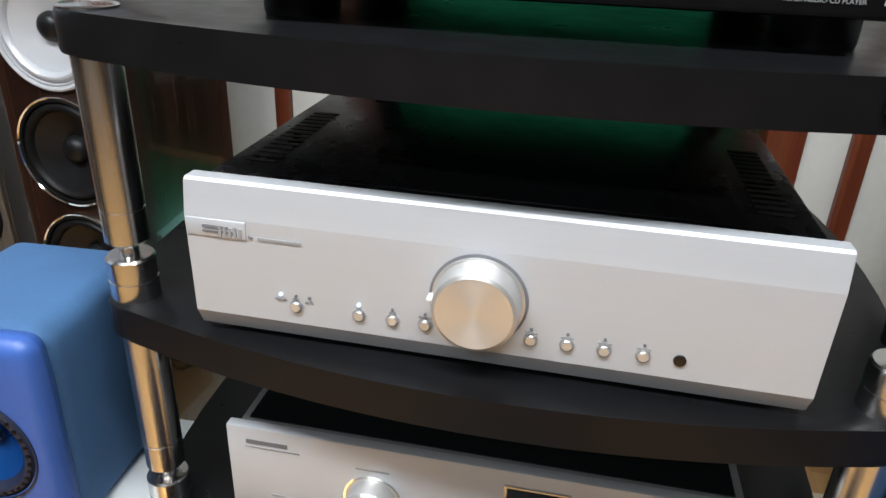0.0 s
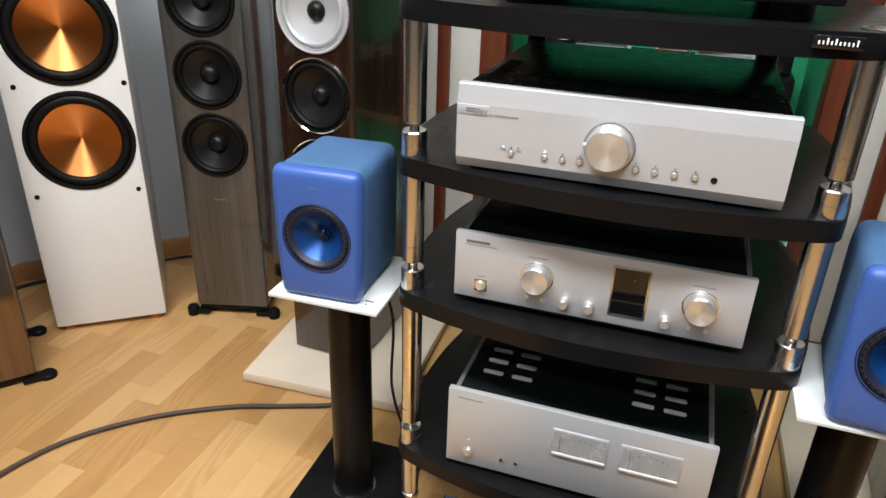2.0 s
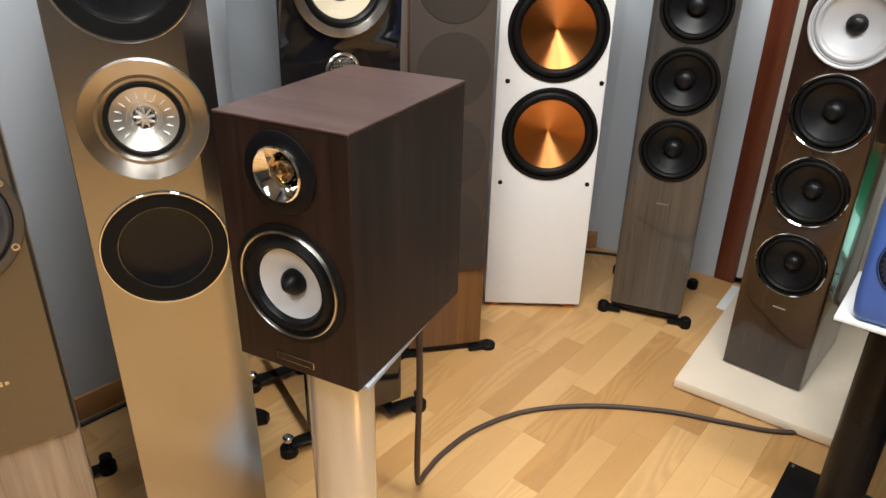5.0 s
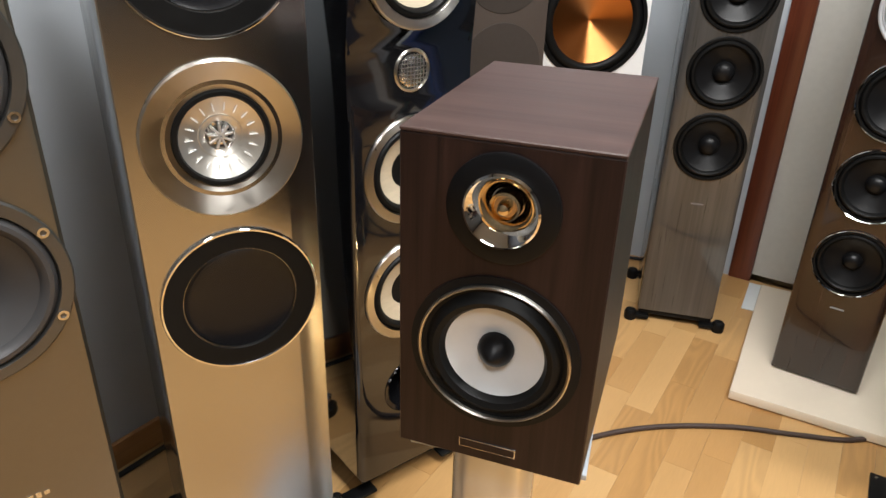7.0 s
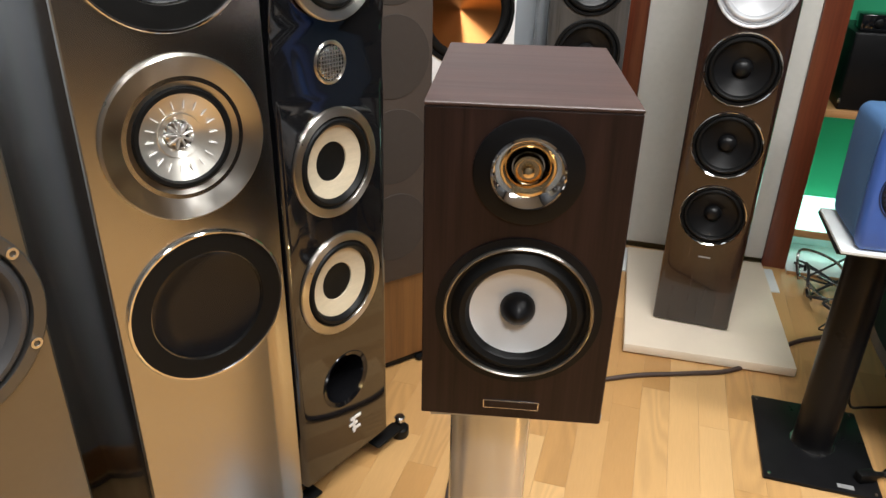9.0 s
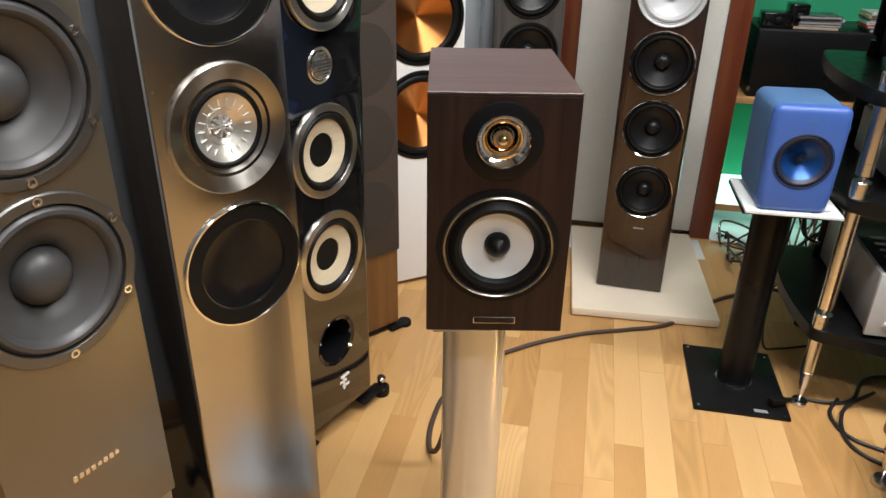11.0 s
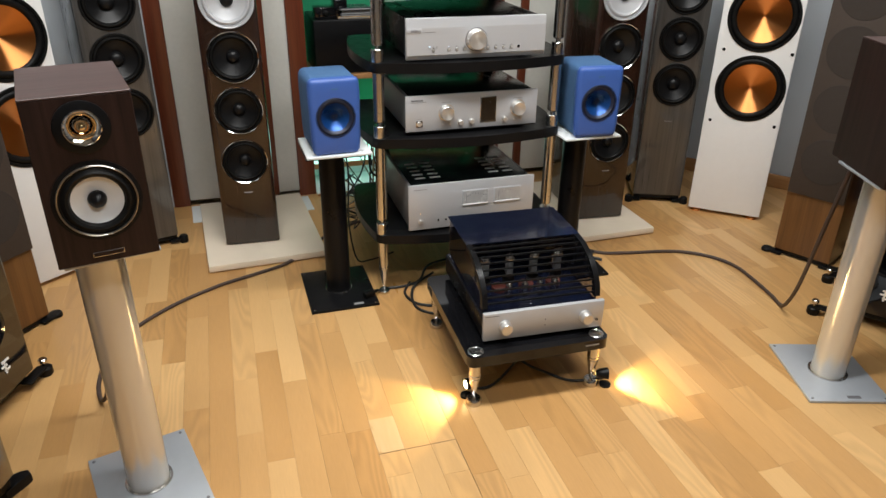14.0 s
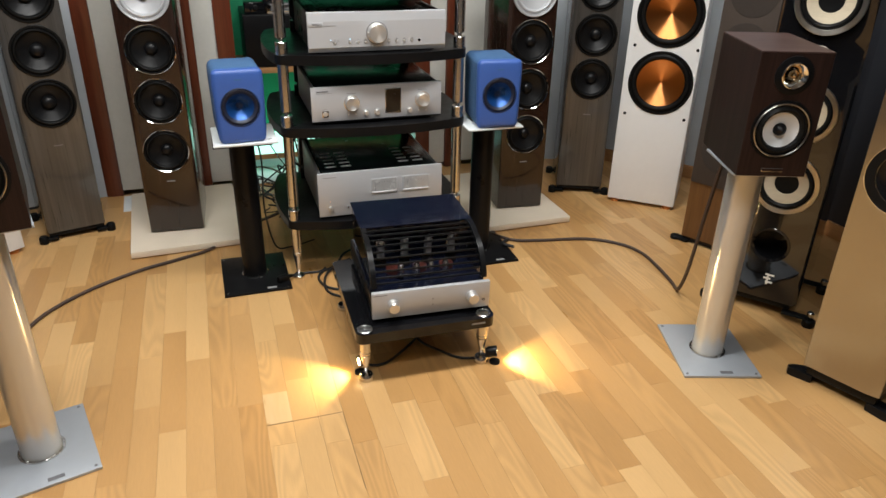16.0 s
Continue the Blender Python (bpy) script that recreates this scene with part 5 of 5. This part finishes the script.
for gx, n, w in ((-0.16, 5, 0.14), (0.03, 6, 0.085), (0.17, 7, 0.14)):
    z = 0.7512
    for k in range(n):
        h = random.uniform(0.008, 0.012)
        dx = random.uniform(-0.008, 0.008)
        col = random.choice([(0.5, 0.5, 0.5), (0.3, 0.03, 0.03), (0.05, 0.05, 0.06), (0.55, 0.35, 0.15), (0.62, 0.62, 0.6), (0.15, 0.18, 0.25)])
        d = thing("disc_case", pose(gx + dx, 1.18 + random.uniform(-0.01, 0.01), z, 0, 0, random.uniform(-4, 4)), "thin plastic disc case stacked on the black cabinet", "disc case", "stacked disc cases")
        part("case", box(-w / 2, w / 2, -0.06, 0.06, 0, h * 0.95, 0.0008, 1), mat("disc_spine", col, 0.25, 0, 0.2, 120), d)
        part("spine", box(-w / 2 + 0.004, w / 2 - 0.004, -0.0606, -0.0598, h * 0.2, h * 0.75), M_INKLIGHT, d)
        z += h
for x, sx, h in ((-0.29, 0.05, 0.05), (-0.225, 0.03, 0.08), (0.29, 0.05, 0.07)):
    g = thing("small_device", pose(x, 1.17, 0.7512), "small black device standing on the black cabinet", "device", "small devices")
    part("body", box(-sx, sx, -0.04, 0.05, 0, h, 0.006), M_BLACKGLOSS, g)
    part("dial", turned([(0.012, 0), (0.012, 0.004), (0.008, 0.006), (0, 0.006)], "y", (0, -0.04, h * 0.5), 20), M_RUBBER, g)
# two stepped pale boards with wooden edges, lit from under and within the upper one
low = thing("plinth_board", pose(0, 0, 0), "low pale board with wooden front edge on the floor", "board")
part("board", box(-0.40, 0.41, 0.966, 1.41, 0, 0.0095, 0.001), M_PAPER, low, "pale laminate top")
part("edge", box(-0.40, 0.41, 0.958, 0.9655, 0, 0.0092, 0.001), M_BASEB, low, "wooden edge strip")
strip = thing("light_ledge", pose(0, 0, 0), "luminous ledge with wooden edge in the green recess", "light ledge")
part("board", box(-0.398, 0.408, 1.066, 1.415, 0.094, 0.114, 0.001), M_BASEB, strip)
part("edge", box(-0.398, 0.408, 1.058, 1.0655, 0.094, 0.118, 0.001), M_BASEB, strip, "wooden edge strip")
part("glowing_top", box(-0.396, 0.406, 1.067, 1.414, 0.1142, 0.1195, 0.001), M_CYAN, strip, "glowing white-green top")
part("support", box(-0.398, 0.408, 1.20, 1.22, 0.0097, 0.0938, 0.001), M_PAPER, strip)
part("tube", box(-0.39, 0.40, 1.09, 1.11, 0.086, 0.0938, 0.002), M_CYAN, strip, "glowing tube under the ledge")


# ---- cables ----
def cable(points, r, label, material=M_CABLE, group="cables"):
    ob = link_mesh("cable", sweep(points, r), material)
    return tagged(ob, label, "cable", group)


cable([(-1.035, -0.545, 0.690), (-1.05, -0.515, 0.62), (-1.08, -0.47, 0.40), (-1.11, -0.44, 0.17), (-1.135, -0.41, 0.06), (-1.158, -0.375, 0.016), (-1.172, -0.335, 0.007), (-1.180, -0.265, 0.007), (-1.170, -0.154, 0.007), (-1.115, -0.02, 0.007), (-1.0, 0.105, 0.007), (-0.85, 0.205, 0.007), (-0.714, 0.262, 0.007), (-0.590, 0.325, 0.007), (-0.445, 0.495, 0.007), (-0.36, 0.56, 0.007), (-0.25, 0.62, 0.007), (-0.1, 0.55, 0.007)], 0.006, "thick brown speaker cable lying across the floor")
cable([(0.872, -0.690, 0.690), (0.880, -0.66, 0.62), (0.90, -0.60, 0.38), (0.925, -0.54, 0.15), (0.95, -0.485, 0.04), (0.97, -0.440, 0.008), (0.985, -0.38, 0.007), (1.0, -0.27, 0.007), (1.004, -0.16, 0.007), (0.96, -0.064, 0.007), (0.852, 0.013, 0.007), (0.67, 0.05, 0.007), (0.553, 0.091, 0.007), (0.45, 0.24, 0.007), (0.3, 0.4, 0.007)], 0.006, "thick brown speaker cable lying across the floor")
for dx in (0.0, 0.012):
    cable([(-1.02 + dx, -0.548, 0.765), (-1.005 + dx, -0.515, 0.755), (-1.0 + dx, -0.505, 0.725), (-1.012 + dx, -0.515, 0.695), (-1.034, -0.545, 0.692)], 0.0025, "bare pale wire end behind a walnut loudspeaker", M_WIRE, "wire ends")
cable([(-1.905, -0.95, 0.006), (-1.89, -0.7, 0.006), (-1.86, -0.3, 0.006), (-1.83, 0.2, 0.006), (-1.80, 0.48, 0.006), (-1.62, 0.68, 0.006)], 0.006, "black cable lying along the baseboard", M_CABLEB)
cable([(-1.62, 0.68, 0.006), (-1.46, 0.85, 0.006), (-1.3, 0.93, 0.006), (-1.15, 0.95, 0.006)], 0.005, "black cable lying along the wall", M_CABLEB)
random.seed(9)
cable([(-0.34, -0.005, 0.018), (-0.29, 0.03, 0.006), (-0.22, 0.03, 0.006), (-0.16, 0.06, 0.006), (-0.1, 0.16, 0.006), (0.02, 0.2, 0.006)], 0.0045, "black power cable lying under the rack", M_CABLEB)
cable([(-0.2, 0.05, 0.006), (-0.235, -0.02, 0.006), (-0.21, -0.1, 0.006), (-0.12, -0.14, 0.006), (0.0, -0.16, 0.006)], 0.0045, "black power cable looped before the rack", M_CABLEB)
cable([(-0.1, 0.1, 0.006), (-0.2, 0.0, 0.012), (-0.22, -0.12, 0.006), (-0.15, -0.19, 0.006), (-0.02, -0.22, 0.006)], 0.0045, "black power cable looped before the rack", M_CABLEB)
cable([(-0.200, -0.600, 0.03), (-0.165, -0.600, 0.012), (-0.12, -0.585, 0.006), (-0.05, -0.53, 0.006), (0.02, -0.46, 0.006), (0.1, -0.36, 0.006)], 0.004, "thin black lamp cable under the stand", M_CABLEB)
cable([(0.18, -0.662, 0.02), (0.1, -0.63, 0.006), (0.05, -0.58, 0.006), (0.0, -0.5, 0.006), (0.0, -0.38, 0.006)], 0.004, "thin black lamp cable under the stand", M_CABLEB)
cable([(-0.40, 0.11, 0.52), (-0.385, 0.14, 0.40), (-0.39, 0.15, 0.22), (-0.36, 0.2, 0.05), (-0.30, 0.26, 0.006), (-0.2, 0.3, 0.006)], 0.003, "thin black cable hanging behind a speaker stand", M_CABLEB)
cable([(0.55, 0.10, 0.006), (0.50, 0.04, 0.02), (0.53, 0.0, 0.02)], 0.006, "black plug lead beside the stand", M_CABLEB)
for k in range(16):
    x, y = random.uniform(-0.36, -0.08), random.uniform(0.56, 0.95)
    pts = []
    for j in range(8):
        pts.append((x, y, max(0.006, random.uniform(0.006, 0.10 + 0.34 * (k % 3 == 0)))))
        x += random.uniform(-0.11, 0.11)
        y += random.uniform(-0.09, 0.09)
        x, y = min(max(x, -0.37), 0.2), min(max(y, 0.52), 1.03)
    cable(pts, random.choice((0.0025, 0.0035, 0.0045)), "tangled thin cable behind the rack", random.choice((M_CABLEB, M_CABLEB, M_STEEL)), "tangled cables")
plug = thing("power_plug", pose(-0.352, -0.012, 0.0095, 0, 0, 25), "black power plug lying on a base plate", "plug")
part("body", box(-0.028, 0.012, -0.011, 0.011, 0, 0.022, 0.004), M_RUBBER, plug)
part("neck", turned([(0.008, 0.012), (0.005, 0.03), (0, 0.03)], "x", (0, 0, 0.011), 14), M_RUBBER, plug)

# ---- the strip floor ----
floor = tagged(link_mesh("floor", box(-2.2, 2.2, ROOM_S - 0.1, 1.6, -0.06, -0.0035), M_SUB, None, "", 0), "beech strip floor with staggered short boards", "floor", kind="structure")
random.seed(21)
STRIP = 0.0665
boards, near, far = {}, 0, bmesh.new()
for i in range(-33, 33):
    x0 = i * STRIP - 0.022
    y = ROOM_S - random.random() * 0.4
    while y < 1.5:
        n = random.choice((0.24, 0.30, 0.36, 0.42, 0.48, 0.54))
        y0, y1 = max(y, ROOM_S), min(y + n, 1.5)
        y += n
        if y1 - y0 < 0.05:
            continue
        g = 0.00018
        inside = -0.78 < x0 < 0.75 and -1.5 < (y0 + y1) / 2 < 0.15 and near < 300 and y1 < 1.4
        if inside:
            key = round(n, 2)
            if key not in boards:
                bm = box(g, STRIP - g, g, n - g, -0.0034, 0)
                me = bpy.data.meshes.new("board")
                bm.to_mesh(me)
                bm.free()
                me.materials.append(M_FLOOR)
                boards[key] = me
            ob = new("board", boards[key])
            ob.parent = floor
            ob.location = (x0, y0, 0)
            near += 1
        else:
            vs = [far.verts.new(c) for c in ((x0 + g, y0 + g, -0.0034), (x0 + STRIP - g, y0 + g, -0.0034), (x0 + STRIP - g, y1 - g, -0.0034), (x0 + g, y1 - g, -0.0034), (x0 + g, y0 + g, 0), (x0 + STRIP - g, y0 + g, 0), (x0 + STRIP - g, y1 - g, 0), (x0 + g, y1 - g, 0))]
            for f in ((4, 5, 6, 7), (0, 1, 5, 4), (1, 2, 6, 5), (2, 3, 7, 6), (3, 0, 4, 7)):
                far.faces.new([vs[q] for q in f])
rest = link_mesh("boards", far, M_FLOOR_FAR, floor, "", 0)
tagged(rest, kind="stuff")
# an open panel joint, and a pale repair piece beside it
M_SEAM = mat("seam_dirt", (0.10, 0.055, 0.025), 0.8)
M_PALE = wood("pale_beech", (0.60, 0.40, 0.19), (0.70, 0.48, 0.25), 0.3, 0.0, (14, 1.6, 14), 0.02)
part("seam", box(-0.4885, -0.2890, -0.7665, -0.7652, -0.003, 0.0004), M_SEAM, floor, "dark open joint", 0)
part("seam", box(-0.2898, -0.2887, -1.053, -0.7667, -0.003, 0.0004), M_SEAM, floor, "dark open joint", 0)
part("repair_piece", prism([(-0.4875, -0.634), (-0.4215, -0.634), (-0.4215, -0.7645), (-0.476, -0.7645), (-0.4875, -0.755)], -0.003, 0.0007), M_PALE, floor, "pale short repair piece", 0)
